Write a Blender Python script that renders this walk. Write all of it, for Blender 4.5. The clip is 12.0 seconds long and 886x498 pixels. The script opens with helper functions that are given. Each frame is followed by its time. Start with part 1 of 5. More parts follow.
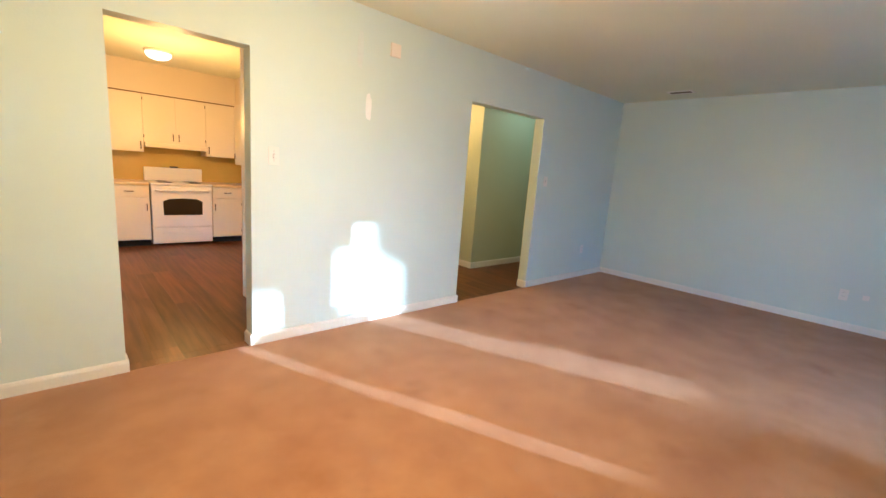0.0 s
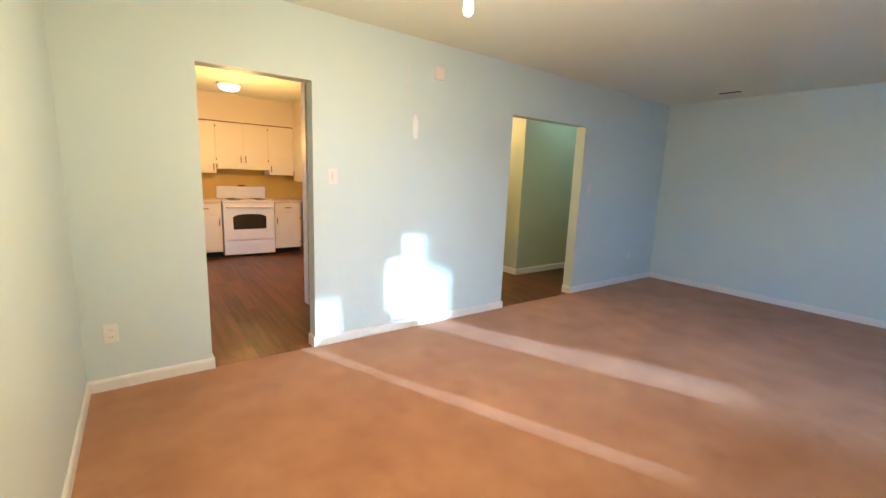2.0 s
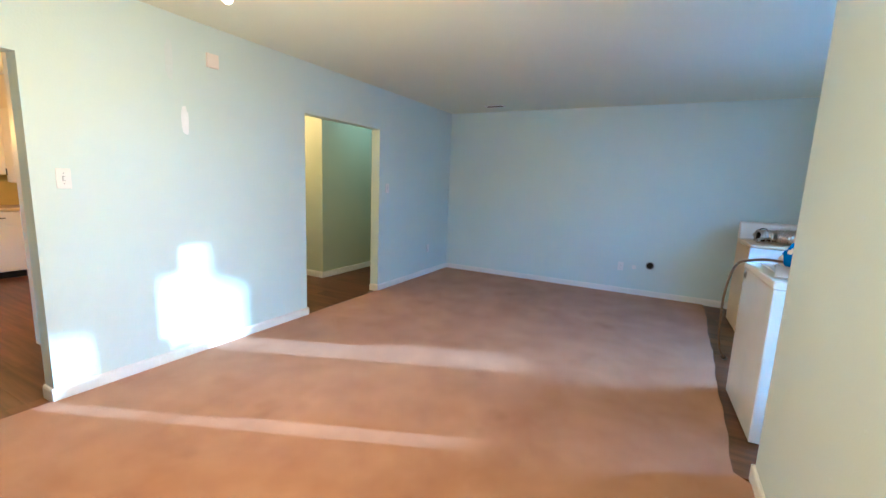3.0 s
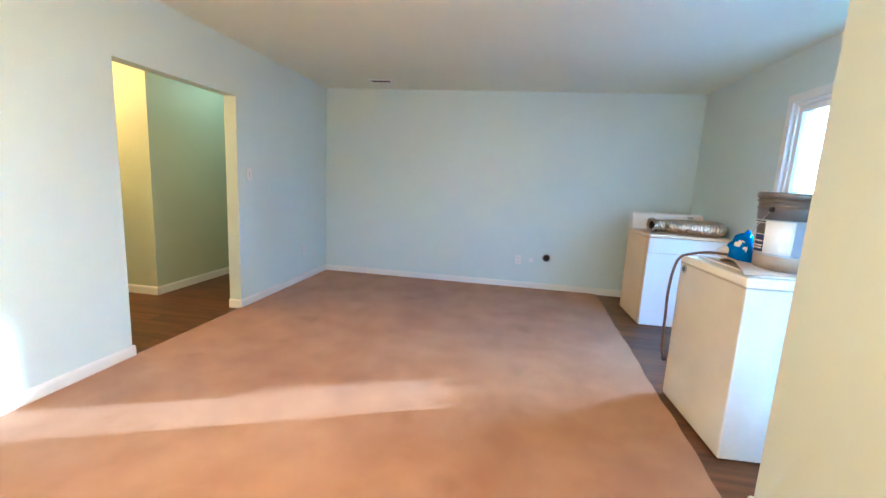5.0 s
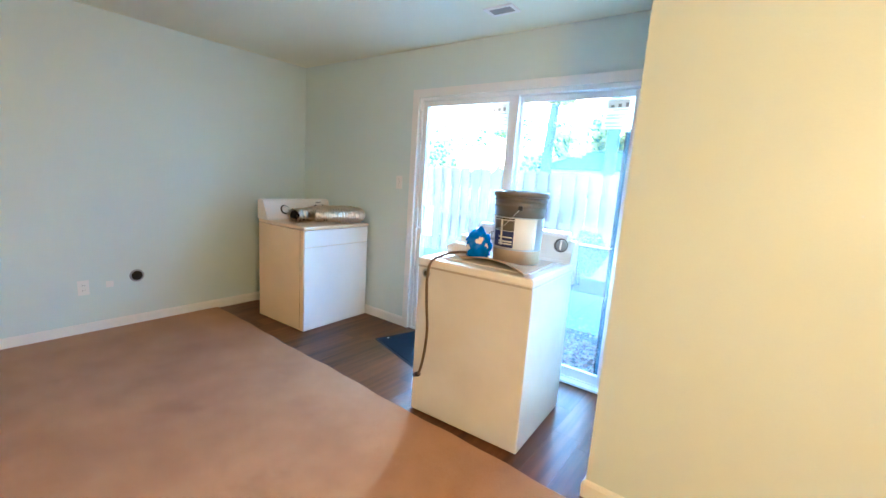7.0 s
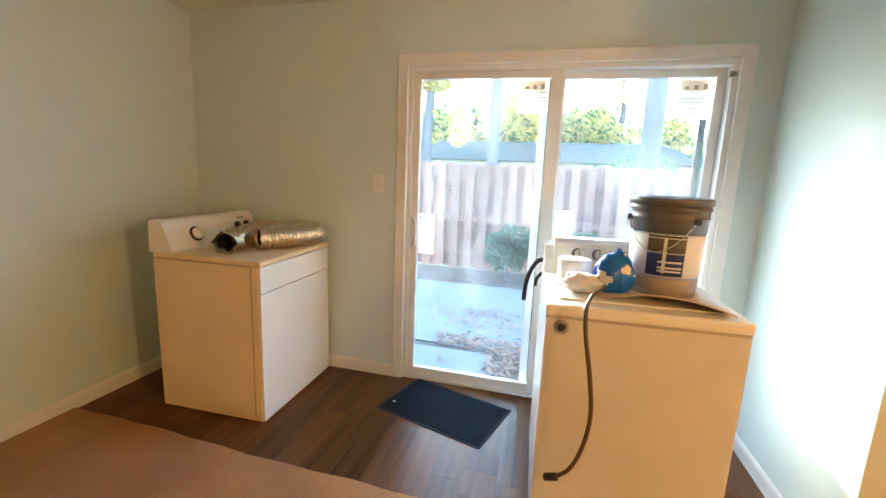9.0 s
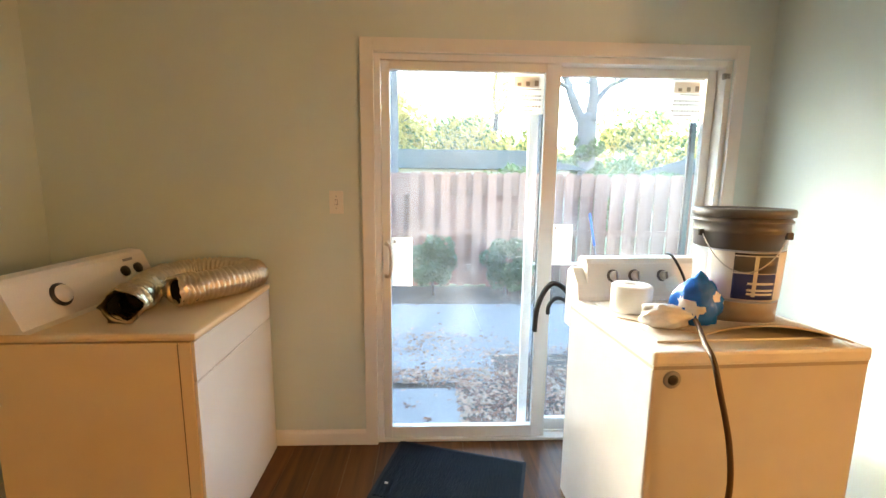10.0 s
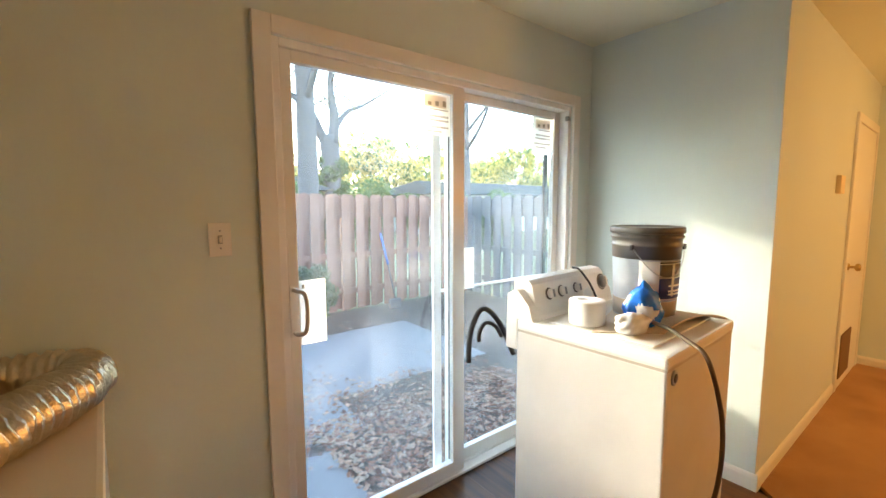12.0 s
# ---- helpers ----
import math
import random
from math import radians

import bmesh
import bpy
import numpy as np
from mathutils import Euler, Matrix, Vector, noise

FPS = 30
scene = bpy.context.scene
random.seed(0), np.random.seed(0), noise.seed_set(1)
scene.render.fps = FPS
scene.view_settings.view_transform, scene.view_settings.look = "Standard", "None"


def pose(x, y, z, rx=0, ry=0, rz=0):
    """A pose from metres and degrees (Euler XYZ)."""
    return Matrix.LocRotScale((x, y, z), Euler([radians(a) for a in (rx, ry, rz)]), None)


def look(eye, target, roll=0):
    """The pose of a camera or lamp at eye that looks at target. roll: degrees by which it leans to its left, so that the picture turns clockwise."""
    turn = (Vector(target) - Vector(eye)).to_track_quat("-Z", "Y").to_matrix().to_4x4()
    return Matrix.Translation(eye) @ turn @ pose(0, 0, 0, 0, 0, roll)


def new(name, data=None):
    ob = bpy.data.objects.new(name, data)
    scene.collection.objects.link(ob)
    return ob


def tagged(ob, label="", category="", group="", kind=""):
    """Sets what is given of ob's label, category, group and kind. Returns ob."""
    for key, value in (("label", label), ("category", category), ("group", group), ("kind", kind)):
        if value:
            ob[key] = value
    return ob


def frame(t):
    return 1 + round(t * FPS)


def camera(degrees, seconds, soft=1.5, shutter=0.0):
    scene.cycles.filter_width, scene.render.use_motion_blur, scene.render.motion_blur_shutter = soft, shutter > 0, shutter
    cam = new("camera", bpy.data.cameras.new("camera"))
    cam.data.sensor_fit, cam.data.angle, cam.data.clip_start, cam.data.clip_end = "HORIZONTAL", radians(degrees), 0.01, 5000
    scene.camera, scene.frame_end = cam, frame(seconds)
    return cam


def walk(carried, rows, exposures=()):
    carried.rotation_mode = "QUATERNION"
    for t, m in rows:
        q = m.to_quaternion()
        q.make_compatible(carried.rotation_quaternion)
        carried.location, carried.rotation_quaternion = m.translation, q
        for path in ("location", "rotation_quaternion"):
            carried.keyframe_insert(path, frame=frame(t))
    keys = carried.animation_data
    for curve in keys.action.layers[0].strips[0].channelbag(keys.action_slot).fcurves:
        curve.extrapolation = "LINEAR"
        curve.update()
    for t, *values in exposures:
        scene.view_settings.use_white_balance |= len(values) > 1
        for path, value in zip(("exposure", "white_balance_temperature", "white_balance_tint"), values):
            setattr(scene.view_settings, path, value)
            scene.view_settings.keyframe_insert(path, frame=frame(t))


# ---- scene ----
cam = camera(93.8, 12.0)
PATH = [
    (0, (0.558, 0.371, 1.297), (1.899, 1.81, 0.935), 4.4),
    (0.5, (0.504, 0.258, 1.39), (1.775, 1.796, 1.255), 3.5),
    (1, (0.476, 0.236, 1.419), (1.796, 1.733, 1.556), 3.5),
    (1.5, (0.465, 0.232, 1.392), (1.754, 1.759, 1.309), 3.0),
    (2, (0.442, 0.214, 1.353), (1.611, 1.799, 1.008), 2.3),
    (2.5, (0.459, 0.199, 1.376), (1.813, 1.629, 1.025), 1.9),
    (3, (0.512, 0.164, 1.384), (2.26, 1.083, 1.067), 2.3),
    (3.2, (0.52, 0.2, 1.352), (2.338, 0.98, 1.057), 2.0),
    (4.8, (1.013, 0.616, 1.326), (2.93, 1.097, 1.017), 2.4),
    (5, (1.12, 0.718, 1.315), (3.069, 1.033, 0.993), 3.0),
    (5.5, (1.395, 0.982, 1.305), (3.356, 0.787, 0.962), 4.0),
    (5.9, (1.638, 1.179, 1.342), (3.526, 0.577, 1.072), 3.6),
    (6, (1.71, 1.211, 1.345), (3.568, 0.516, 1.091), 3.4),
    (6.5, (2.056, 1.383, 1.35), (3.607, 0.148, 1.087), 3.0),
    (6.7, (2.205, 1.423, 1.371), (3.586, 0.008, 1.072), 3.3),
    (8.3, (3.42, 1.4, 1.413), (4.215, -0.402, 1.065), 2.2),
    (8.5, (3.564, 1.333, 1.411), (4.278, -0.506, 1.08), 1.5),
    (9, (3.94, 1.184, 1.391), (4.427, -0.725, 1.045), 2.4),
    (9.5, (4.289, 1.003, 1.408), (4.523, -0.952, 1.059), 0.7),
    (10, (4.586, 0.759, 1.41), (4.51, -1.218, 1.111), 0.6),
    (10.5, (4.879, 0.643, 1.402), (4.386, -1.268, 1.08), 0.2),
    (11, (5.116, 0.491, 1.419), (4.381, -1.337, 1.078), 0.2),
    (11.5, (5.223, 0.335, 1.431), (4.331, -1.436, 1.17), 0.5),
    (12, (5.31, 0.224, 1.435), (4.09, -1.348, 1.231), -0.2),
]
EXPOSURES = [(0.0, 5.05, 4350, -4), (1.0, 4.7, 4200, -5), (1.5, 4.75, 4150, -4), (2.5, 5.05, 3950, -5), (3.0, 5.1, 3750, -6), (5.5, 5.6, 4250, -5), (6.5, 5.55, 4400, -6), (8.5, 5.2, 6200, -1),
             (9.5, 5.02, 8000, 6), (11.0, 4.76, 8600, 8), (12.0, 4.55, 8500, 9)]
walk(cam, [(t, look(eye, target, roll)) for t, eye, target, roll in PATH], EXPOSURES)

# world and sun
SUN_WAY = Vector((-0.420, 1.0, -0.242))
world = bpy.data.worlds.new("world")
scene.world = world
world.use_nodes = True
sky = world.node_tree.nodes.new("ShaderNodeTexSky")
sky.sky_type = "NISHITA"
sky.sun_disc = False
sky.sun_elevation = math.atan2(0.242, 1.085)
sky.sun_rotation = math.atan2(0.420, -1.0)
sky.ozone_density = 3.0
sky.dust_density = 0.4
background = world.node_tree.nodes["Background"]
background.inputs["Strength"].default_value = 0.14
world.node_tree.links.new(sky.outputs[0], background.inputs["Color"])
sun_data = bpy.data.lights.new("sun", "SUN")
sun_data.energy, sun_data.angle, sun_data.color = 0.22, radians(0.6), (1.0, 0.95, 0.89)
sun = new("sun", sun_data)
sun.matrix_world = look((20, -40, 12), Vector((20, -40, 12)) + SUN_WAY)


def bulb_lamp(name, place, power, colour, radius):
    data = bpy.data.lights.new(name, "POINT")
    data.energy, data.color, data.shadow_soft_size = power, colour, radius
    ob = new(name, data)
    ob.location = place
    return ob


WARM = (1.0, 0.50, 0.185)
FIX = Vector((1.49, 1.54, 2.145))
bulb_lamp("fixture_light", FIX + Vector((0, 0, -0.52)), 3.2, WARM, 0.13)
bulb_lamp("kitchen_light", (1.5, 5.8, 1.7), 2.9, (1.0, 0.40, 0.07), 0.1)
bulb_lamp("hall_light_east", (5.6, 3.75, 2.2), 0.10, (1.0, 0.98, 0.66), 0.08)
bulb_lamp("hall_light_north", (4.0, 4.9, 2.2), 1.5, (1.0, 0.42, 0.10), 0.08)


# materials
def material(name, colour, rough=0.5, metal=0.0, vary=0.08, size=1.5, bump=0.0, grain=200.0, fine=0.03, tone=0.0, spec=0.5):
    """Colour with broad and fine variation, and a fine relief."""
    m = bpy.data.materials.new(name)
    m.use_nodes = True
    n, l = m.node_tree.nodes, m.node_tree.links
    b = n["Principled BSDF"]
    b.inputs["Roughness"].default_value, b.inputs["Metallic"].default_value = rough, metal
    b.inputs["Specular IOR Level"].default_value = spec
    co = n.new("ShaderNodeTexCoord")
    geo = n.new("ShaderNodeNewGeometry")
    broad, small = n.new("ShaderNodeTexNoise"), n.new("ShaderNodeTexNoise")
    broad.inputs["Scale"].default_value, small.inputs["Scale"].default_value = size, grain
    broad.inputs["Detail"].default_value = 4
    l.new(geo.outputs["Position"], broad.inputs["Vector"])
    l.new(geo.outputs["Position"], small.inputs["Vector"])
    add = n.new("ShaderNodeMath")
    add.operation = "MULTIPLY_ADD"
    l.new(broad.outputs[0], add.inputs[0])
    add.inputs[1].default_value = vary * 4
    add.inputs[2].default_value = 1 - vary * 2
    fin = n.new("ShaderNodeMath")
    fin.operation = "MULTIPLY_ADD"
    l.new(small.outputs[0], fin.inputs[0])
    fin.inputs[1].default_value = fine * 4
    l.new(add.outputs[0], fin.inputs[2])
    last = fin.outputs[0]
    if tone:
        info = n.new("ShaderNodeObjectInfo")
        t = n.new("ShaderNodeMath")
        t.operation = "MULTIPLY_ADD"
        l.new(info.outputs["Random"], t.inputs[0])
        t.inputs[1].default_value = tone
        l.new(last, t.inputs[2])
        last = t.outputs[0]
    off = n.new("ShaderNodeMath")
    off.operation = "SUBTRACT"
    l.new(last, off.inputs[0])
    off.inputs[1].default_value = fine * 2 + tone / 2
    mix = n.new("ShaderNodeVectorMath")
    mix.operation = "SCALE"
    mix.inputs[0].default_value = colour
    l.new(off.outputs[0], mix.inputs["Scale"])
    l.new(mix.outputs[0], b.inputs["Base Color"])
    if bump:
        bp = n.new("ShaderNodeBump")
        bp.inputs["Strength"].default_value = bump
        bp.inputs["Distance"].default_value = 0.004
        l.new(small.outputs[0], bp.inputs["Height"])
        l.new(bp.outputs[0], b.inputs["Normal"])
    return m


def glow(name, colour, strength):
    m = bpy.data.materials.new(name)
    m.use_nodes = True
    b = m.node_tree.nodes["Principled BSDF"]
    b.inputs["Base Color"].default_value = (*colour, 1)
    b.inputs["Emission Color"].default_value = (*colour, 1)
    b.inputs["Emission Strength"].default_value = strength
    return m


def wood_floor(name):
    """Dark boards with long grain and a tone for each board."""
    m = bpy.data.materials.new(name)
    m.use_nodes = True
    n, l = m.node_tree.nodes, m.node_tree.links
    b = n["Principled BSDF"]
    geo = n.new("ShaderNodeNewGeometry")
    info = n.new("ShaderNodeObjectInfo")
    mp = n.new("ShaderNodeMapping")
    mp.inputs["Scale"].default_value = (28, 1.6, 10)
    l.new(geo.outputs["Position"], mp.inputs["Vector"])
    l.new(info.outputs["Random"], mp.inputs["Location"])
    noise_a = n.new("ShaderNodeTexNoise")
    noise_a.inputs["Scale"].default_value = 1.0
    noise_a.inputs["Detail"].default_value = 6
    l.new(mp.outputs[0], noise_a.inputs["Vector"])
    add = n.new("ShaderNodeMath")
    add.operation = "MULTIPLY_ADD"
    l.new(info.outputs["Random"], add.inputs[0])
    add.inputs[1].default_value = 0.28
    l.new(noise_a.outputs[0], add.inputs[2])
    ramp = n.new("ShaderNodeValToRGB")
    ramp.color_ramp.elements[0].position, ramp.color_ramp.elements[1].position = 0.3, 0.95
    ramp.color_ramp.elements[0].color = (0.034, 0.013, 0.004, 1)
    ramp.color_ramp.elements[1].color = (0.185, 0.068, 0.020, 1)
    l.new(add.outputs[0], ramp.inputs[0])
    l.new(ramp.outputs[0], b.inputs["Base Color"])
    b.inputs["Roughness"].default_value = 0.34
    b.inputs["Specular IOR Level"].default_value = 0.25
    bp = n.new("ShaderNodeBump")
    bp.inputs["Strength"].default_value, bp.inputs["Distance"].default_value = 0.08, 0.0015
    l.new(noise_a.outputs[0], bp.inputs["Height"])
    l.new(bp.outputs[0], b.inputs["Normal"])
    return m


def carpet_stuff(name):
    m = bpy.data.materials.new(name)
    m.use_nodes = True
    n, l = m.node_tree.nodes, m.node_tree.links
    b = n["Principled BSDF"]
    b.inputs["Roughness"].default_value = 1.0
    b.inputs["Specular IOR Level"].default_value = 0.1
    b.inputs["Sheen Weight"].default_value = 0.15
    geo = n.new("ShaderNodeNewGeometry")
    noises = []
    for scale, detail in ((0.8, 4), (3.5, 6), (420, 2), (2.6, 6)):
        t = n.new("ShaderNodeTexNoise")
        t.inputs["Scale"].default_value, t.inputs["Detail"].default_value = scale, detail
        l.new(geo.outputs["Position"], t.inputs["Vector"])
        noises.append(t)
    s1, s2 = n.new("ShaderNodeMath"), n.new("ShaderNodeMath")
    s1.operation = s2.operation = "ADD"
    l.new(noises[0].outputs[0], s1.inputs[0])
    l.new(noises[1].outputs[0], s1.inputs[1])
    l.new(s1.outputs[0], s2.inputs[0])
    l.new(noises[2].outputs[0], s2.inputs[1])
    ramp = n.new("ShaderNodeValToRGB")
    ramp.color_ramp.elements[0].position, ramp.color_ramp.elements[1].position = 0.92 / 3, 2.08 / 3
    ramp.color_ramp.elements[0].color = (0.28, 0.122, 0.050, 1)
    ramp.color_ramp.elements[1].color = (0.54, 0.310, 0.155, 1)
    third = n.new("ShaderNodeMath")
    third.operation = "DIVIDE"
    third.inputs[1].default_value = 3
    l.new(s2.outputs[0], third.inputs[0])
    l.new(third.outputs[0], ramp.inputs[0])
    stain = n.new("ShaderNodeValToRGB")
    stain.color_ramp.elements[0].position, stain.color_ramp.elements[1].position = 0.62, 0.74
    stain.color_ramp.elements[0].color, stain.color_ramp.elements[1].color = (1, 1, 1, 1), (0.84, 0.79, 0.73, 1)
    l.new(noises[3].outputs[0], stain.inputs[0])
    mul = n.new("ShaderNodeVectorMath")
    mul.operation = "MULTIPLY"
    l.new(ramp.outputs[0], mul.inputs[0])
    l.new(stain.outputs[0], mul.inputs[1])
    l.new(mul.outputs[0], b.inputs["Base Color"])
    bp = n.new("ShaderNodeBump")
    bp.inputs["Strength"].default_value, bp.inputs["Distance"].default_value = 0.5, 0.006
    l.new(noises[2].outputs[0], bp.inputs["Height"])
    l.new(bp.outputs[0], b.inputs["Normal"])
    return m


def pane_glass(name, haze):
    """Clear glass with a film of dust and smears."""
    m = bpy.data.materials.new(name)
    m.use_nodes = True
    n, l = m.node_tree.nodes, m.node_tree.links
    b = n["Principled BSDF"]
    b.inputs["Transmission Weight"].default_value = 1.0
    b.inputs["Roughness"].default_value = 0.0
    b.inputs["IOR"].default_value = 1.45
    b.inputs["Base Color"].default_value = (0.97, 0.99, 0.98, 1)
    dust = n.new("ShaderNodeBsdfDiffuse")
    dust.inputs["Color"].default_value = (0.8, 0.82, 0.84, 1)
    geo = n.new("ShaderNodeNewGeometry")
    t = n.new("ShaderNodeTexNoise")
    t.inputs["Scale"].default_value, t.inputs["Detail"].default_value, t.inputs["Distortion"].default_value = 2.3, 5, 1.2
    l.new(geo.outputs["Position"], t.inputs["Vector"])
    ramp = n.new("ShaderNodeMapRange")
    ramp.inputs["From Min"].default_value, ramp.inputs["From Max"].default_value = 0.4, 0.75
    ramp.inputs["To Min"].default_value, ramp.inputs["To Max"].default_value = haze * 0.25, haze
    l.new(t.outputs[0], ramp.inputs["Value"])
    mix = n.new("ShaderNodeMixShader")
    l.new(ramp.outputs[0], mix.inputs[0])
    l.new(b.outputs[0], mix.inputs[1])
    l.new(dust.outputs[0], mix.inputs[2])
    l.new(mix.outputs[0], n["Material Output"].inputs["Surface"])
    through_dust = n.new("ShaderNodeBsdfTranslucent")
    through_dust.inputs["Color"].default_value = (0.84, 0.87, 0.92, 1)
    both = n.new("ShaderNodeMixShader")
    both.inputs[0].default_value = 0.65
    l.new(dust.outputs[0], both.inputs[1])
    l.new(through_dust.outputs[0], both.inputs[2])
    l.new(both.outputs[0], mix.inputs[2])
    return m


WALL = material("wall_paint", (0.625, 0.725, 0.715), 0.42, vary=0.03, size=0.9, bump=0.12, grain=90, fine=0.006)
# Same wall paint, its colour slightly warmed for the lamplight on this wall.
WALL_ENTRY = material("wall_paint_warmed", (0.62, 0.70, 0.70), 0.42, vary=0.03, size=0.9, bump=0.12, grain=90, fine=0.006)
# Hall walls; the green cast of the light there is in the colour.
WALL_HALL = material("green_lit_hall_wall", (0.48, 0.54, 0.42), 0.5, vary=0.03, bump=0.1, grain=90, fine=0.006)
# Kitchen walls, with yellow of the kitchen lamp mixed into the colour.
WALL_KITCHEN = material("lamp_yellowed_wall", (0.70, 0.62, 0.45), 0.55, vary=0.03, bump=0.1, grain=90, fine=0.006)
CEILING = material("ceiling_paint", (0.75, 0.78, 0.66), 0.9, vary=0.03, size=0.7, bump=0.25, grain=140, fine=0.015)
TRIM = material("trim_paint", (0.78, 0.78, 0.76), 0.35, vary=0.03, fine=0.01)
VINYL = material("white_vinyl", (0.80, 0.81, 0.81), 0.3, vary=0.02, fine=0.005)
CARPET = carpet_stuff("carpet")
BOARDS = wood_floor("dark_boards")
GAP = material("floor_gap", (0.012, 0.008, 0.006), 0.8)
ENAMEL = material("white_enamel", (0.80, 0.79, 0.76), 0.22, vary=0.03, size=3, fine=0.006)
# Glossy washer white, darkened so that its sunlit side burns out less.
GLOSS_DIM = material("gloss_enamel_dimmed", (0.66, 0.645, 0.62), 0.14, vary=0.06, size=4, fine=0.004)
# White enamel with the ceiling light's tan glow put into the colour.
ENAMEL_WARM = material("warm_lit_enamel", (0.78, 0.62, 0.40), 0.3, vary=0.06, size=2.5, fine=0.01)
PANEL = material("console_panel", (0.78, 0.76, 0.72), 0.35, vary=0.02)
BLACK = material("black_plastic", (0.02, 0.02, 0.022), 0.35)
RUBBER = material("black_rubber", (0.018, 0.018, 0.02), 0.6)
DARK = material("dark_gap", (0.01, 0.01, 0.01), 0.9)
GREY = material("grey_plastic", (0.30, 0.31, 0.32), 0.4)
DARKGREY = material("dark_grey_plastic", (0.12, 0.11, 0.10), 0.3)
PAIL = material("frosted_pail", (0.40, 0.45, 0.51), 0.3, vary=0.12, size=9)
PAIL_LOW = material("pail_residue", (0.34, 0.28, 0.22), 0.4, vary=0.1, size=12)
PAPER = material("white_paper", (0.78, 0.78, 0.76), 0.8, vary=0.03)
TISSUE = material("paper_roll", (0.82, 0.81, 0.78), 0.95, vary=0.02, bump=0.2, grain=300)
NAVY = material("navy_print", (0.015, 0.03, 0.16), 0.5)
BLUE = material("blue_film", (0.004, 0.15, 0.62), 0.25, vary=0.15, size=30, bump=0.4, grain=50)
FILM = material("white_film", (0.78, 0.78, 0.76), 0.3, vary=0.04)
CARD = material("cardboard", (0.58, 0.47, 0.36), 0.85, vary=0.06, size=6, fine=0.03)
CHIME = material("chime_plastic", (0.80, 0.74, 0.68), 0.5)
SEAM = material("painted_seam", (0.42, 0.38, 0.33), 0.5)
CORD = material("brown_cord", (0.10, 0.062, 0.035), 0.5)
STEEL = material("steel", (0.55, 0.55, 0.55), 0.3, metal=1.0)
FOIL = material("duct_foil", (0.72, 0.60, 0.44), 0.30, metal=1.0, vary=0.1, size=30, bump=0.8, grain=60)
MAT_TOP = material("mat_pile", (0.008, 0.015, 0.022), 0.9, vary=0.2, size=6, bump=0.6, grain=300, spec=0.15)
MAT_EDGE = material("mat_edge", (0.014, 0.022, 0.03), 0.7, spec=0.2)
BRONZE = material("bronze", (0.06, 0.04, 0.03), 0.35, metal=0.8)
CANOPY = material("bronze_canopy", (0.22, 0.11, 0.06), 0.35, metal=0.8)
BULB = glow("lit_bulb", (1.0, 0.66, 0.30), 0.16)
DOME = glow("lit_dome", (1.0, 0.78, 0.45), 0.12)
# Cabinet colour made creamier to carry the kitchen lamp's yellow.
CABINET = material("lamp_yellowed_cabinet", (0.74, 0.68, 0.54), 0.4, vary=0.03)
COUNTER = material("yellow_counter", (0.62, 0.48, 0.24), 0.35, vary=0.06)
TILE = material("yellow_backsplash", (0.58, 0.40, 0.05), 0.3, vary=0.1, size=3)
OVEN_GLASS = material("oven_glass", (0.02, 0.015, 0.012), 0.1)
BROWN = material("brown_flap", (0.16, 0.085, 0.04), 0.7, vary=0.1)
BRASS = material("aged_brass", (0.45, 0.33, 0.16), 0.3, metal=1.0)
GLASS = pane_glass("door_glass", 0.085)
HANDLE_GREY = material("handle_metal", (0.58, 0.57, 0.56), 0.35)
TEAL = material("screen_frame", (0.05, 0.13, 0.15), 0.4)
SHEET = material("sticker_sheet", (0.85, 0.82, 0.77), 0.6)
SHEET_DARK = material("sticker_print", (0.36, 0.28, 0.23), 0.6)
SHEET_TAN = material("sticker_tan", (0.70, 0.60, 0.52), 0.6)
CONCRETE = material("concrete", (0.16, 0.165, 0.18), 0.85, vary=0.12, size=1.3, bump=0.3, grain=80, fine=0.03)
SLAB = material("pale_concrete", (0.24, 0.24, 0.23), 0.85, vary=0.08, size=3, bump=0.3, grain=80, fine=0.03)
SOIL = material("soil", (0.07, 0.053, 0.043), 0.95, vary=0.2, size=2, bump=0.6, grain=30, fine=0.06)
FENCE = material("cedar_fence", (0.29, 0.15, 0.115), 0.8, vary=0.12, size=2.5, bump=0.3, grain=60, fine=0.04, tone=0.45)
# Side fence; the grey-blue of its shaded face is put into the colour.
FENCE_GREY = material("shaded_grey_fence", (0.13, 0.135, 0.15), 0.85, vary=0.12, size=2.5, bump=0.3, grain=60, fine=0.04, tone=0.35)
BARK = material("bark", (0.095, 0.09, 0.10), 0.95, vary=0.15, size=3, bump=1.0, grain=22, fine=0.08)
LEAF_DRY = [material("dry_leaf", c, 0.95, vary=0.15, size=25) for c in ((0.22, 0.10, 0.065), (0.36, 0.21, 0.15), (0.11, 0.05, 0.035), (0.28, 0.20, 0.155))]
LEAF_GREEN = material("green_leaf", (0.045, 0.085, 0.045), 0.6, vary=0.25, size=9)
LEAF_SHRUB = material("shrub_leaf", (0.07, 0.115, 0.075), 0.6, vary=0.25, size=12)
LEAF_YELLOW = material("yellow_leaf", (0.50, 0.40, 0.12), 0.6, vary=0.25, size=3)
ROOF = material("roof_shingle", (0.05, 0.06, 0.058), 1.0, vary=0.12, size=2, bump=0.4, grain=20, spec=0.1)
SIDING = material("siding", (0.42, 0.42, 0.40), 0.8, vary=0.05)
GRASS = material("grass", (0.09, 0.11, 0.05), 0.95, vary=0.25, size=0.6, bump=0.6, grain=20, fine=0.08)


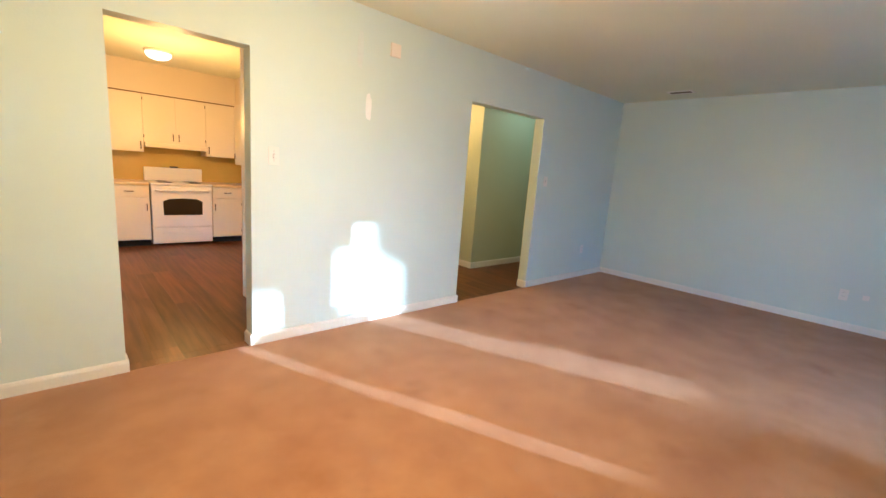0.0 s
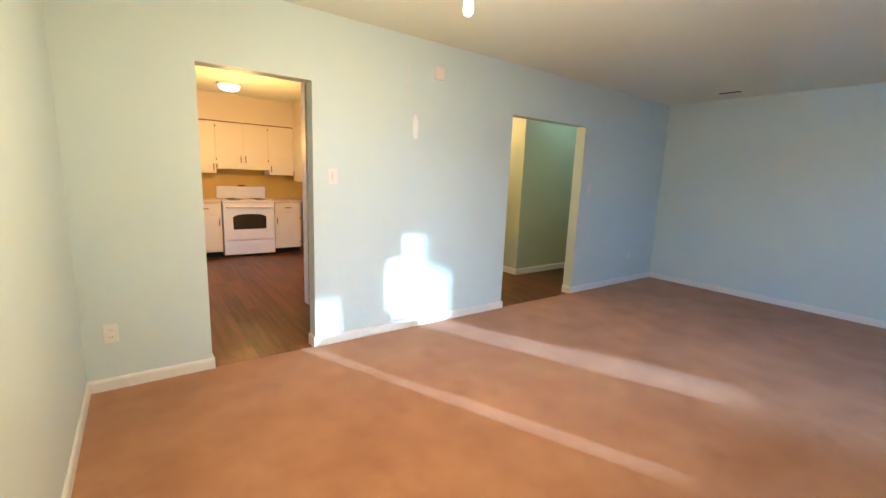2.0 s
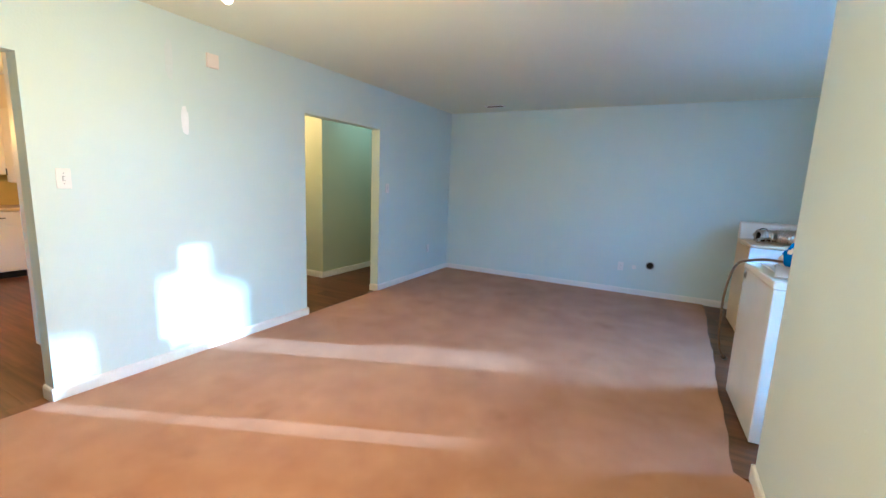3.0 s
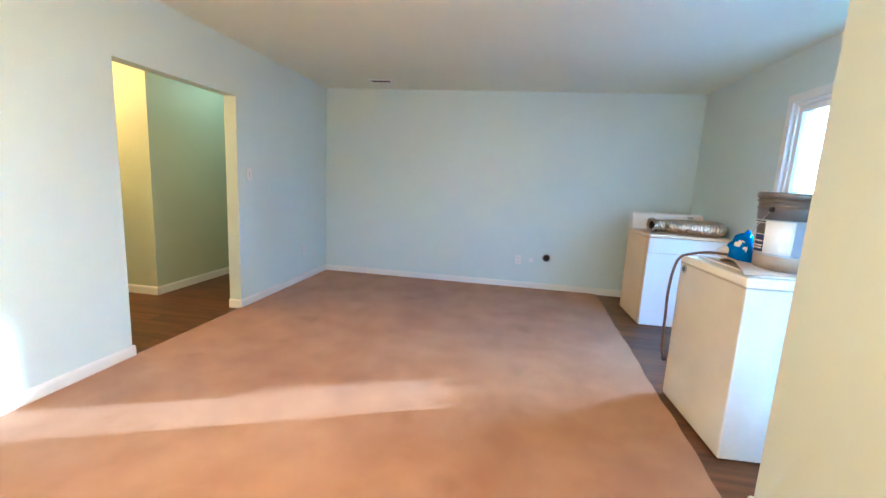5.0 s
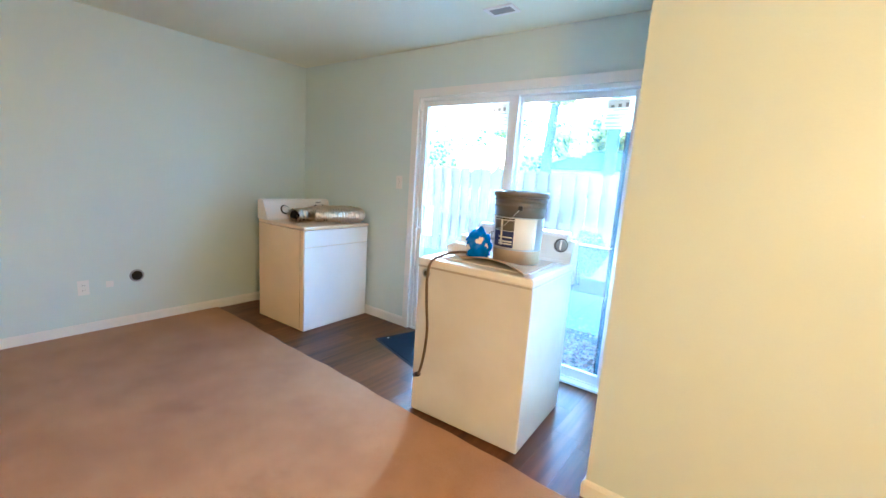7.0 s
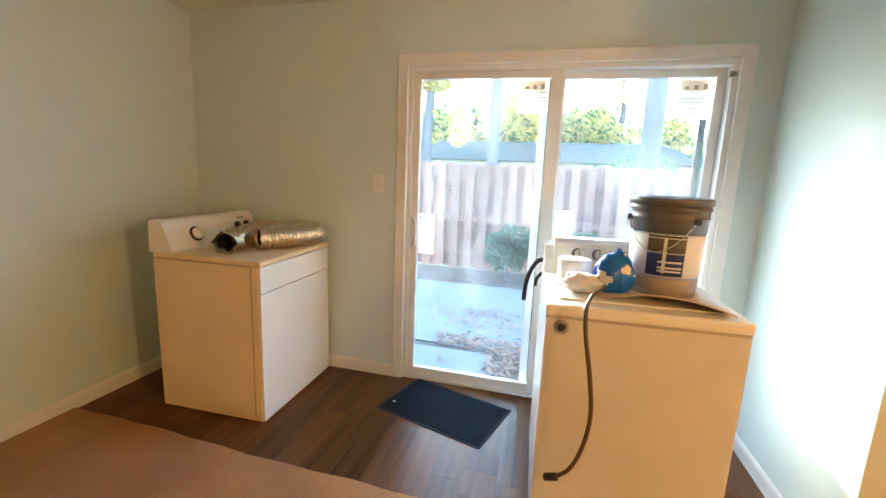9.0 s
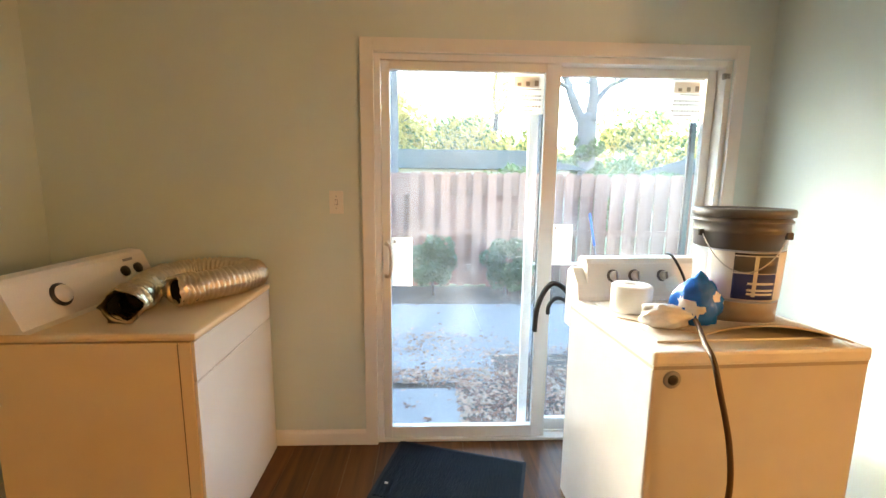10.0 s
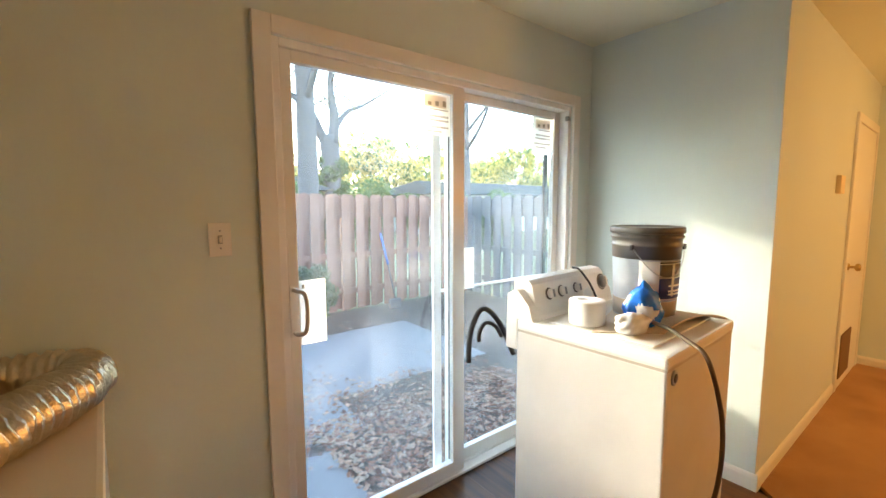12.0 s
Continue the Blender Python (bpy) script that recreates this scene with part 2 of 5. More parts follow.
def translucent(m, share, colour):
    """Lets light through the leaf."""
    n, l = m.node_tree.nodes, m.node_tree.links
    b, out = n["Principled BSDF"], n["Material Output"]
    t = n.new("ShaderNodeBsdfTranslucent")
    t.inputs["Color"].default_value = (*colour, 1)
    mix = n.new("ShaderNodeMixShader")
    mix.inputs[0].default_value = share
    l.new(b.outputs[0], mix.inputs[1])
    l.new(t.outputs[0], mix.inputs[2])
    l.new(mix.outputs[0], out.inputs["Surface"])


translucent(LEAF_YELLOW, 0.45, (0.72, 0.60, 0.20))
translucent(LEAF_GREEN, 0.35, (0.22, 0.36, 0.08))
translucent(LEAF_SHRUB, 0.3, (0.14, 0.26, 0.10))
translucent(PAIL, 0.35, (0.55, 0.62, 0.72))
translucent(SHEET, 0.8, (0.92, 0.89, 0.84))
translucent(SHEET_TAN, 0.75, (0.82, 0.70, 0.60))
HANDLE_BLUE = material("blue_handle", (0.02, 0.16, 0.60), 0.4)
# Pale colours that paint reflected daylight onto the wall.
PATCH_FAINT = material("faint_reflected_daylight", (0.65, 0.72, 0.725), 0.5, vary=0.04, size=20)
PATCH = material("reflected_daylight", (0.84, 0.87, 0.89), 0.6, vary=0.04, size=20)


# mesh helpers
def add_box(bm, lo, hi, mi=0, bevel=0.0, m=None):
    lo, hi = Vector(lo), Vector(hi)
    vs = [bm.verts.new((x, y, z)) for z in (lo.z, hi.z) for y in (lo.y, hi.y) for x in (lo.x, hi.x)]
    fs = [bm.faces.new([vs[i] for i in q]) for q in ((0, 2, 3, 1), (4, 5, 7, 6), (0, 1, 5, 4), (2, 6, 7, 3), (0, 4, 6, 2), (1, 3, 7, 5))]
    for f in fs:
        f.material_index = mi
    if bevel:
        es = list({e for f in fs for e in f.edges})
        r = bmesh.ops.bevel(bm, geom=es, offset=bevel, segments=2, affect="EDGES", profile=0.6)
        for f in r["faces"]:
            f.material_index = mi
        vs = list({v for f in bm.faces for v in f.verts}) if m else vs
    if m:
        bmesh.ops.transform(bm, matrix=m, verts=vs)


def box(lo, hi, bevel=0.0):
    bm = bmesh.new()
    add_box(bm, lo, hi, 0, bevel)
    return bm


def lathe(profile, segments=28, axis="z"):
    """Turns (radius, height) pairs about an axis."""
    bm = bmesh.new()
    rings = []
    for r, h in profile:
        ring = []
        for i in range(segments):
            a = 2 * math.pi * i / segments
            p = (r * math.cos(a), r * math.sin(a), h)
            if axis == "x":
                p = (h, p[0], p[1])
            elif axis == "y":
                p = (p[1], h, p[0])
            ring.append(bm.verts.new(p))
        rings.append(ring)
    for a, b in zip(rings, rings[1:]):
        for i in range(segments):
            j = (i + 1) % segments
            bm.faces.new((a[i], a[j], b[j], b[i]))
    bm.faces.new(rings[0][::-1])
    bm.faces.new(rings[-1])
    for f in bm.faces:
        f.smooth = True
    return bm


def tube(points, radius, segments=10, ripple=0.0, waves=0, open_ends=False, radii=None, seed=0):
    """A tube along points; ripple gives it a corrugated wall."""
    rng = random.Random(seed)
    pts = [Vector(p) for p in points]
    bm = bmesh.new()
    rings = []
    side = None
    for i, p in enumerate(pts):
        way = (pts[min(i + 1, len(pts) - 1)] - pts[max(i - 1, 0)]).normalized()
        if side is None:
            side = way.orthogonal().normalized()
        side = (side - way * side.dot(way)).normalized()
        up = way.cross(side)
        r = radii[i] if radii else radius
        r += ripple * (1 if (i // 2) % 2 else -1)
        ring = []
        for k in range(segments):
            a = 2 * math.pi * k / segments
            rr = r * (1 + (rng.uniform(-0.025, 0.025) if ripple else 0))
            ring.append(bm.verts.new(p + (side * math.cos(a) + up * math.sin(a)) * rr))
        rings.append(ring)
    for a, b in zip(rings, rings[1:]):
        for k in range(segments):
            j = (k + 1) % segments
            bm.faces.new((a[k], a[j], b[j], b[k]))
    if not open_ends:
        bm.faces.new(rings[0][::-1])
        bm.faces.new(rings[-1])
    for f in bm.faces:
        f.smooth = True
    return bm


def curve_points(ctrl, count):
    """A smooth line through control points."""
    c = [Vector(p) for p in ctrl]
    c = [c[0] * 2 - c[1]] + c + [c[-1] * 2 - c[-2]]
    out = []
    spans = len(c) - 3
    for i in range(count + 1):
        u = i / count * spans
        k = min(int(u), spans - 1)
        t = u - k
        a, b, d, e = c[k:k + 4]
        out.append(0.5 * ((2 * b) + (d - a) * t + (2 * a - 5 * b + 4 * d - e) * t * t + (3 * b - a - 3 * d + e) * t ** 3))
    return out


def moved(bm, m):
    bmesh.ops.transform(bm, matrix=m, verts=bm.verts)
    return bm


def part(name, bm, material, parent=None, label="", kind=""):
    me = bpy.data.meshes.new(name)
    bmesh.ops.recalc_face_normals(bm, faces=bm.faces)
    bm.to_mesh(me)
    bm.free()
    for mt in material if isinstance(material, (list, tuple)) else (material,):
        me.materials.append(mt)
    ob = new(name, me)
    if parent:
        ob.parent = parent
        ob.matrix_parent_inverse = parent.matrix_world.inverted()
    if label or kind:
        tagged(ob, label=label, kind=kind)
    return ob


def thing(name, place, label, category, group="", kind=""):
    ob = new(name)
    ob.empty_display_size = 0.1
    ob.location = place
    ob.matrix_world = Matrix.Translation(place)
    return tagged(ob, label, category, group, kind)


def structure(name, boxes, material, label="", parent=None):
    bm = bmesh.new()
    for b in boxes:
        add_box(bm, *b)
    return part(name, bm, material, parent, label, "structure")


# plan
XW, XE, YN, YS, YB, XC, H = 0.12, 6.475, 3.235, -1.365, -0.365, 2.865, 2.44
KX0, KX1, HX0, HX1, OPEN = 0.77, 1.475, 3.455, 4.63, 1.975
DX0, DX1, DTOP = 3.065, 4.85, 2.045

structure("wall_north", [((XW, YN, 0), (KX0, YN + 0.12, H)), ((KX0, YN, OPEN), (KX1, YN + 0.12, H)), ((KX1, YN, 0), (HX0, YN + 0.12, H)),
                         ((HX0, YN, OPEN), (HX1, YN + 0.12, H)), ((HX1, YN, 0), (XE, YN + 0.12, H))], WALL, "pale blue-grey painted wall with two cased-free openings")
structure("wall_east", [((XE, YS - 0.13, 0), (XE + 0.12, YN + 0.12, H))], WALL, "pale blue-grey painted wall")
structure("wall_south", [((XC - 0.12, YS - 0.13, 0), (DX0, YS, H)), ((DX0, YS - 0.13, DTOP), (DX1, YS, H)), ((DX1, YS - 0.13, 0), (XE, YS, H))], WALL, "pale blue-grey wall round the sliding door")
structure("wall_alcove", [((XC - 0.12, YS, 0), (XC, YB - 0.12, H)), ((XC - 0.12, YB - 0.12, 0), (XC, YB - 0.006, H))], WALL, "pale blue-grey side wall of the laundry alcove")
structure("wall_entry", [((XW, YB - 0.12, 0), (XC - 0.12, YB, H)), ((XC - 0.12, YB - 0.006, 0), (XC, YB, H))], WALL_ENTRY, "pale painted wall beside the front door")
structure("wall_west", [((XW - 0.12, YB - 0.12, 0), (XW, YN + 0.12, H))], WALL, "pale painted end wall")
structure("ceiling", [((XW - 0.12, YS - 0.13, H), (XE + 0.12, YN + 0.12, H + 0.1)), ((-0.8, YN + 0.12, H), (7.2, 8.0, H + 0.1))], CEILING, "flat off-white textured ceiling")
structure("roof_slab", [((-1.0, YS - 0.35, H + 0.1), (7.4, 8.2, H + 0.3))], ROOF, "low roof over the rooms")
structure("subfloor", [((XW - 0.12, YS - 0.13, -0.14), (XE + 0.12, YN + 0.12, -0.012)), ((-0.8, YN + 0.12, -0.14), (7.2, 8.0, -0.012))], GAP, "dark floor base")


# carpet with a slightly wavy cut edge
def carpet():
    bm = bmesh.new()
    xs = [XW + (XE - XW) * i / 90 for i in range(91)]
    top, low = [], []
    for i, x in enumerate(xs):
        if x <= XC:
            y = YB + 0.001
        else:
            y = -0.285 - 0.115 * (x - XC) / (XE - XC) + 0.006 * math.sin(x * 5.1) + 0.004 * math.sin(x * 17)
        top.append((bm.verts.new((x, y, 0.011)), bm.verts.new((x, YN, 0.011))))
        low.append(bm.verts.new((x, y, -0.011)))
    for i in range(90):
        bm.faces.new((top[i][0], top[i + 1][0], top[i + 1][1], top[i][1]))
        bm.faces.new((low[i], low[i + 1], top[i + 1][0], top[i][0]))
    ob = part("carpet", bm, CARPET, None, "worn tan carpet with faint stains", "structure")
    return ob


carpet()
structure("floor_underlay", [((KX0, YN, -0.011), (KX1, YN + 0.12, -0.008)), ((HX0, YN, -0.011), (HX1, YN + 0.12, -0.008))], GAP)

# closing walls of the kitchen and the hall
structure("wall_kitchen_west", [((-0.72, YN + 0.12, 0), (-0.6, 7.9, H))], WALL_KITCHEN)
structure("wall_kitchen_north", [((-0.6, 7.78, 0), (2.93, 7.9, H))], WALL_KITCHEN)
structure("wall_kitchen_east", [((2.93, YN + 0.12, 0), (3.05, 7.9, H))], WALL_KITCHEN)
structure("kitchen_soffit", [((-0.6, 7.45, 2.06), (2.6, 7.78, H)), ((2.6, 5.3, 2.06), (2.93, 7.78, H))], WALL_KITCHEN)
# Thin brown strip added in place of the shadow line below the soffit.
structure("cabinet_top_shadow", [((-0.6, 7.434, 2.030), (2.6, 7.4375, 2.046)), ((-0.6, 7.4375, 2.040), (2.6, 7.4495, 2.046))], BROWN, "brown strip painting the shadow line along the top of the cabinets")
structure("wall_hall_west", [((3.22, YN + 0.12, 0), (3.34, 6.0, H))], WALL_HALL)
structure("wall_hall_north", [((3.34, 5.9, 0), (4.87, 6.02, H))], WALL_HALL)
structure("wall_hall_inner", [((4.75, 4.275, 0), (7.0, 4.39, H)), ((4.75, 4.39, 0), (4.87, 5.9, H))], WALL_HALL, "pale hall wall with an outside corner, green light painted in")
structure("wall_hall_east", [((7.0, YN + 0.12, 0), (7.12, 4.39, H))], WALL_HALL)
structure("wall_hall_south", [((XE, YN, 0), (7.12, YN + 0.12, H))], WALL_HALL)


# baseboards with a rounded top
def baseboard(a, b, out, h=0.085, name="baseboard"):
    a, b, out = Vector((*a, 0)), Vector((*b, 0)), Vector((*out, 0))
    prof = [(0, 0), (0.014, 0), (0.014, h * 0.78), (0.010, h * 0.92), (0.004, h), (0, h)]
    bm = bmesh.new()
    ends = [[bm.verts.new(p + out * d + Vector((0, 0, z))) for d, z in prof] for p in (a, b)]
    for i in range(len(prof)):
        j = (i + 1) % len(prof)
        bm.faces.new((ends[0][i], ends[1][i], ends[1][j], ends[0][j]))
    bm.faces.new(ends[0])
    bm.faces.new(ends[1][::-1])
    return part(name, bm, TRIM, None, "white painted baseboard", "structure")


E1 = 0.001
for a, b, o in [((XW, YN - E1), (KX0 + 0.014, YN - E1), (0, -1)), ((KX1 - 0.014, YN - E1), (HX0 + 0.014, YN - E1), (0, -1)), ((HX1 - 0.014, YN - E1), (XE, YN - E1), (0, -1)),
                ((XE - E1, -1.365), (XE - E1, YN - 0.016), (-1, 0)), ((DX1 + 0.065, YS + E1), (XE - 0.016, YS + E1), (0, 1)), ((XC + E1, YS), (XC + E1, YB + 0.014), (1, 0)),
                ((1.12, YB + E1), (XC, YB + E1), (0, 1)), ((XW + E1, YB), (XW + E1, YN - 0.016), (1, 0)),
                ((KX0 + E1, YN), (KX0 + E1, YN + 0.12), (1, 0)), ((KX1 - E1, YN), (KX1 - E1, YN + 0.12), (-1, 0)), ((HX0 + E1, YN), (HX0 + E1, YN + 0.12), (1, 0)), ((HX1 - E1, YN), (HX1 - E1, YN + 0.12), (-1, 0)),
                ((4.736, 4.274), (7.0, 4.274), (0, -1)), ((4.749, 4.26), (4.749, 5.9), (-1, 0)), ((2.929, 3.36), (2.929, 5.3), (-1, 0)), ((2.929, 5.3), (2.929, 7.1), (-1, 0))]:
    baseboard(a, b, o)


# sliding glass door
def sliding_door():
    door = thing("door_1", (3.96, YS - 0.06, 0), "white vinyl sliding glass door with stickers on its panes", "door", kind="structure")
    c = bmesh.new()
    add_box(c, (DX0 - 0.065, YS, 0), (DX0, YS + 0.018, DTOP + 0.065), bevel=0.004)
    add_box(c, (DX1, YS, 0), (DX1 + 0.065, YS + 0.018, DTOP + 0.065), bevel=0.004)
    add_box(c, (DX0, YS, DTOP), (DX1, YS + 0.018, DTOP + 0.065), bevel=0.004)
    part("casing", c, TRIM, door, "white painted casing")
    f = bmesh.new()
    add_box(f, (DX0, YS - 0.13, 0.0), (DX0 + 0.03, YS - 0.004, DTOP), bevel=0.003)
    add_box(f, (DX1 - 0.03, YS - 0.13, 0.0), (DX1, YS - 0.004, DTOP), bevel=0.003)
    add_box(f, (DX0 + 0.03, YS - 0.13, DTOP - 0.03), (DX1 - 0.03, YS - 0.004, DTOP), bevel=0.003)
    add_box(f, (DX0 + 0.03, YS - 0.13, 0.0), (DX1 - 0.03, YS - 0.004, 0.018), bevel=0.003)
    add_box(f, (DX0 + 0.03, YS - 0.064, 0.018), (DX1 - 0.03, YS - 0.058, 0.03))
    part("frame", f, VINYL, door)

    def panel(x0, x1, gx0, gx1, y0, y1, gtop, gbot, nm):
        b = bmesh.new()
        add_box(b, (x0, y0, 0.02), (gx0, y1, 2.014), bevel=0.004)
        add_box(b, (gx1, y0, 0.02), (x1, y1, 2.014), bevel=0.004)
        add_box(b, (gx0, y0, gtop), (gx1, y1, 2.014), bevel=0.004)
        add_box(b, (gx0, y0, 0.02), (gx1, y1, gbot), bevel=0.004)
        p = part(nm, b, VINYL, door)
        ym = (y0 + y1) / 2
        g = part("pane", box((gx0, ym - 0.003, gbot), (gx1, ym + 0.003, gtop)), GLASS, p, "clear dusty glass")
        g.visible_shadow = False
        return p

    inner = panel(3.925, DX1 - 0.032, 4.0, 4.775, YS - 0.054, YS - 0.016, 1.972, 0.085, "sliding_panel")
    outer = panel(DX0 + 0.032, 3.99, 3.145, 3.915, YS - 0.104, YS - 0.068, 1.972, 0.095, "fixed_panel")
    h = tube(curve_points([(4.80, YS - 0.014, 1.115), (4.796, YS + 0.018, 1.115), (4.775, YS + 0.043, 1.10), (4.768, YS + 0.048, 1.03), (4.775, YS + 0.043, 0.96), (4.796, YS + 0.018, 0.945), (4.80, YS - 0.014, 0.945)], 36), 0.008, 10)
    part("handle", h, HANDLE_GREY, inner, "grey curved pull handle")
    part("handle_plate", box((4.787, YS - 0.0158, 0.93), (4.815, YS - 0.010, 1.13), 0.002), VINYL, inner)
    part("latch_block", box((3.07, YS - 0.02, 1.955), (3.105, YS - 0.004, 1.985), 0.003), GREY, door, "small grey stop block")
    part("gasket", box((4.0, YS - 0.0525, 0.09), (4.006, YS - 0.0475, 1.97)), RUBBER, inner)
    part("screen_edge", box((3.15, YS - 0.126, 0.03), (3.175, YS - 0.112, 1.76), 0.003), TEAL, door, "dark teal edge of the outer screen")
    part("screen_rail", box((3.06, YS - 0.128, 0.985), (4.0, YS - 0.114, 1.0), 0.003), VINYL, door, "thin white bar of the outer screen")
    part("screen_gasket", box((3.176, YS - 0.124, 0.03), (3.185, YS - 0.114, 1.76)), RUBBER, door)
    part("screen_stile", box((4.005, YS - 0.128, 0.03), (4.055, YS - 0.112, 1.98), 0.003), VINYL, door)

    def sheet(name, x0, x1, z0, z1, y, big, parent):
        s = part(name, box((x0, y, z0), (x1, y + 0.0012, z1)), SHEET, parent, "paper sticker with dark print")
        b = bmesh.new()
        w, t = x1 - x0, z1 - z0
        ys = (y + 0.0016, y + 0.0022)
        if big:
            add_box(b, (x0 + w * .14, ys[0], z1 - t * .34), (x1 - w * .14, ys[1], z1 - t * .06), 1)
            for i in range(3):
                add_box(b, (x0 + w * (.16 + .24 * i), ys[1] + .0004, z1 - t * .30), (x0 + w * (.27 + .24 * i), ys[1] + .0008, z1 - t * (.16 + .03 * i)), 0)
            add_box(b, (x0 + w * .08, ys[0], z1 - t * .40), (x0 + w * .7, ys[1], z1 - t * .375), 0)
            rng = random.Random(4)
            for row, z in enumerate((.52, .62, .78)):
                x = x0 + w * .08
                while x < x1 - w * .16:
                    k = w * rng.uniform(.03, .07)
                    add_box(b, (x, ys[0], z1 - t * (z + .05)), (x + k, ys[1], z1 - t * z), 0)
                    x += k + w * .025
            add_box(b, (x0 + w * .3, ys[0], z1 - t * .93), (x0 + w * .85, ys[1], z1 - t * .9), 0)
        else:
            add_box(b, (x1 - w * .2, ys[0], z1 - t * .12), (x1 - w * .1, ys[1], z1 - t * .06), 0)
            add_box(b, (x0 + w * .1, ys[0], z1 - t * .07), (x0 + w * .16, ys[1], z1 - t * .04), 0)
            for i in range(2):
                add_box(b, (x0 + w * .3, ys[0], z1 - t * (.22 + .13 * i)), (x1 - w * .12, ys[1], z1 - t * (.235 + .13 * i)), 2)
        part("print", b, (SHEET_DARK, SHEET_TAN, SHEET), s)

    sheet("sticker", 4.005, 4.185, 1.775, 1.968, YS - 0.0315, True, inner)
    sheet("sticker", 3.148, 3.335, 1.775, 1.968, YS - 0.0825, True, outer)
    sheet("sticker", 4.665, 4.772, 0.885, 1.145, YS - 0.0315, False, inner)
    sheet("sticker", 3.80, 3.912, 0.99, 1.215, YS - 0.0825, False, outer)


sliding_door()


# appliances
def knob(parent, place, axis_m, r, ring=False, name="knob", m=BLACK):
    b = lathe([(r, 0), (r, 0.004), (r * 0.9, 0.012), (r * 0.86, 0.018), (r * 0.5, 0.02)], 20)
    k = part(name, moved(b, Matrix.Translation(place) @ axis_m), m, parent, "round control knob")
    g = box((-r * 0.14, -r * 0.8, 0.018), (r * 0.14, r * 0.8, 0.028), 0.002)
    part("grip", moved(g, Matrix.Translation(place) @ axis_m), PANEL if m is not PANEL else GREY, k)
    return k


def seam(parent, lo, hi, m=None):
    part("seam", box(lo, hi), m or DARK, parent)


def dryer():
    x0, x1, y0, y1 = 5.37, 6.04, -1.325, -0.602
    d = thing("dryer", ((x0 + x1) / 2, (y0 + y1) / 2, 0), "old white clothes dryer under a foil duct in the corner", "dryer")
    part("body", box((x0 + 0.012, y0, 0.008), (x1, y1, 0.882), 0.006), ENAMEL_WARM, d, "white steel cabinet with warm lamplight in its colour")
    part("front_panel", box((x0, y0 + 0.004, 0.01), (x0 + 0.012, y1 - 0.004, 0.735), 0.003), ENAMEL, d, "smooth white front door")
    part("front_rail", box((x0, y0 + 0.004, 0.739), (x0 + 0.012, y1 - 0.004, 0.882), 0.003), ENAMEL, d)
    part("top_deck", box((x0 - 0.008, y0 - 0.002, 0.886), (x1, y1 + 0.003, 0.915), 0.013), ENAMEL_WARM, d, "worn top deck, lamplight put into its cream colour")
    part("side_strip", box((x0 + 0.012, y1 + 0.0005, 0.03), (x0 + 0.05, y1 + 0.002, 0.88), 0.0005), ENAMEL_WARM, d)
    seam(d, (x0 + 0.0515, y1 + 0.0004, 0.03), (x0 + 0.0535, y1 + 0.0018, 0.88), BROWN)
    b = bmesh.new()
    prof = [(5.885, 0.915), (5.905, 0.925), (5.965, 1.075), (5.98, 1.09), (6.03, 1.095), (6.055, 1.08), (6.06, 0.915)]
    ends = [[b.verts.new((x, y, z)) for x, z in prof] for y in (y0 + 0.0, y1 - 0.0)]
    n = len(prof)
    for i in range(n):
        b.faces.new((ends[0][i], ends[1][i], ends[1][(i + 1) % n], ends[0][(i + 1) % n]))
    b.faces.new(ends[0])
    b.faces.new(ends[1][::-1])
    con = part("console", b, (PANEL,), d, "sloped white control console")
    tilt = Euler((0, -radians(90 - 22), 0)).to_matrix().to_4x4()
    for y, z, r in ((-0.80, 1.0, 0.045), (-1.15, 1.015, 0.024), (-1.235, 1.015, 0.024)):
        x = 5.905 + (z - 0.925) * 0.4
        k = lathe([(r, -0.002), (r, 0.003), (r * 0.86, 0.005), (r * 0.8, 0.010), (r * 0.3, 0.012)] if r > 0.03 else [(r, -0.002), (r, 0.01), (r * 0.6, 0.014)], 22)
        kk = part("dial" if r > 0.03 else "knob", moved(k, Matrix.Translation((x, y, z)) @ tilt), BLACK, con, "black ringed dial" if r > 0.03 else "black control knob")
        face = lathe([(r * 0.78, 0.0), (r * 0.76, 0.014), (r * 0.3, 0.016)], 20)
        part("cap", moved(face, Matrix.Translation((x, y, z)) @ tilt), PANEL, kk, "white cap") if r > 0.03 else None
    part("badge", moved(box((-0.006, -0.03, 0), (0.006, 0.03, 0.002)), Matrix.Translation((5.952, -1.19, 1.062)) @ tilt), GREY, con, "small grey badge")
    for px, py in ((x0 + .06, y0 + .06), (x1 - .06, y0 + .06), (x0 + .06, y1 - .06), (x1 - .06, y1 - .06)):
        part("foot", moved(lathe([(0.02, 0), (0.02, 0.012), (0.012, 0.03)], 12), Matrix.Translation((px, py, 0))), RUBBER, d)
    pivot = Matrix.Translation((x0, y1, 0))
    turn = pivot @ Matrix.Rotation(radians(1.5), 4, "Z") @ pivot.inverted()
    for o in d.children_recursive:
        o.data.transform(turn)


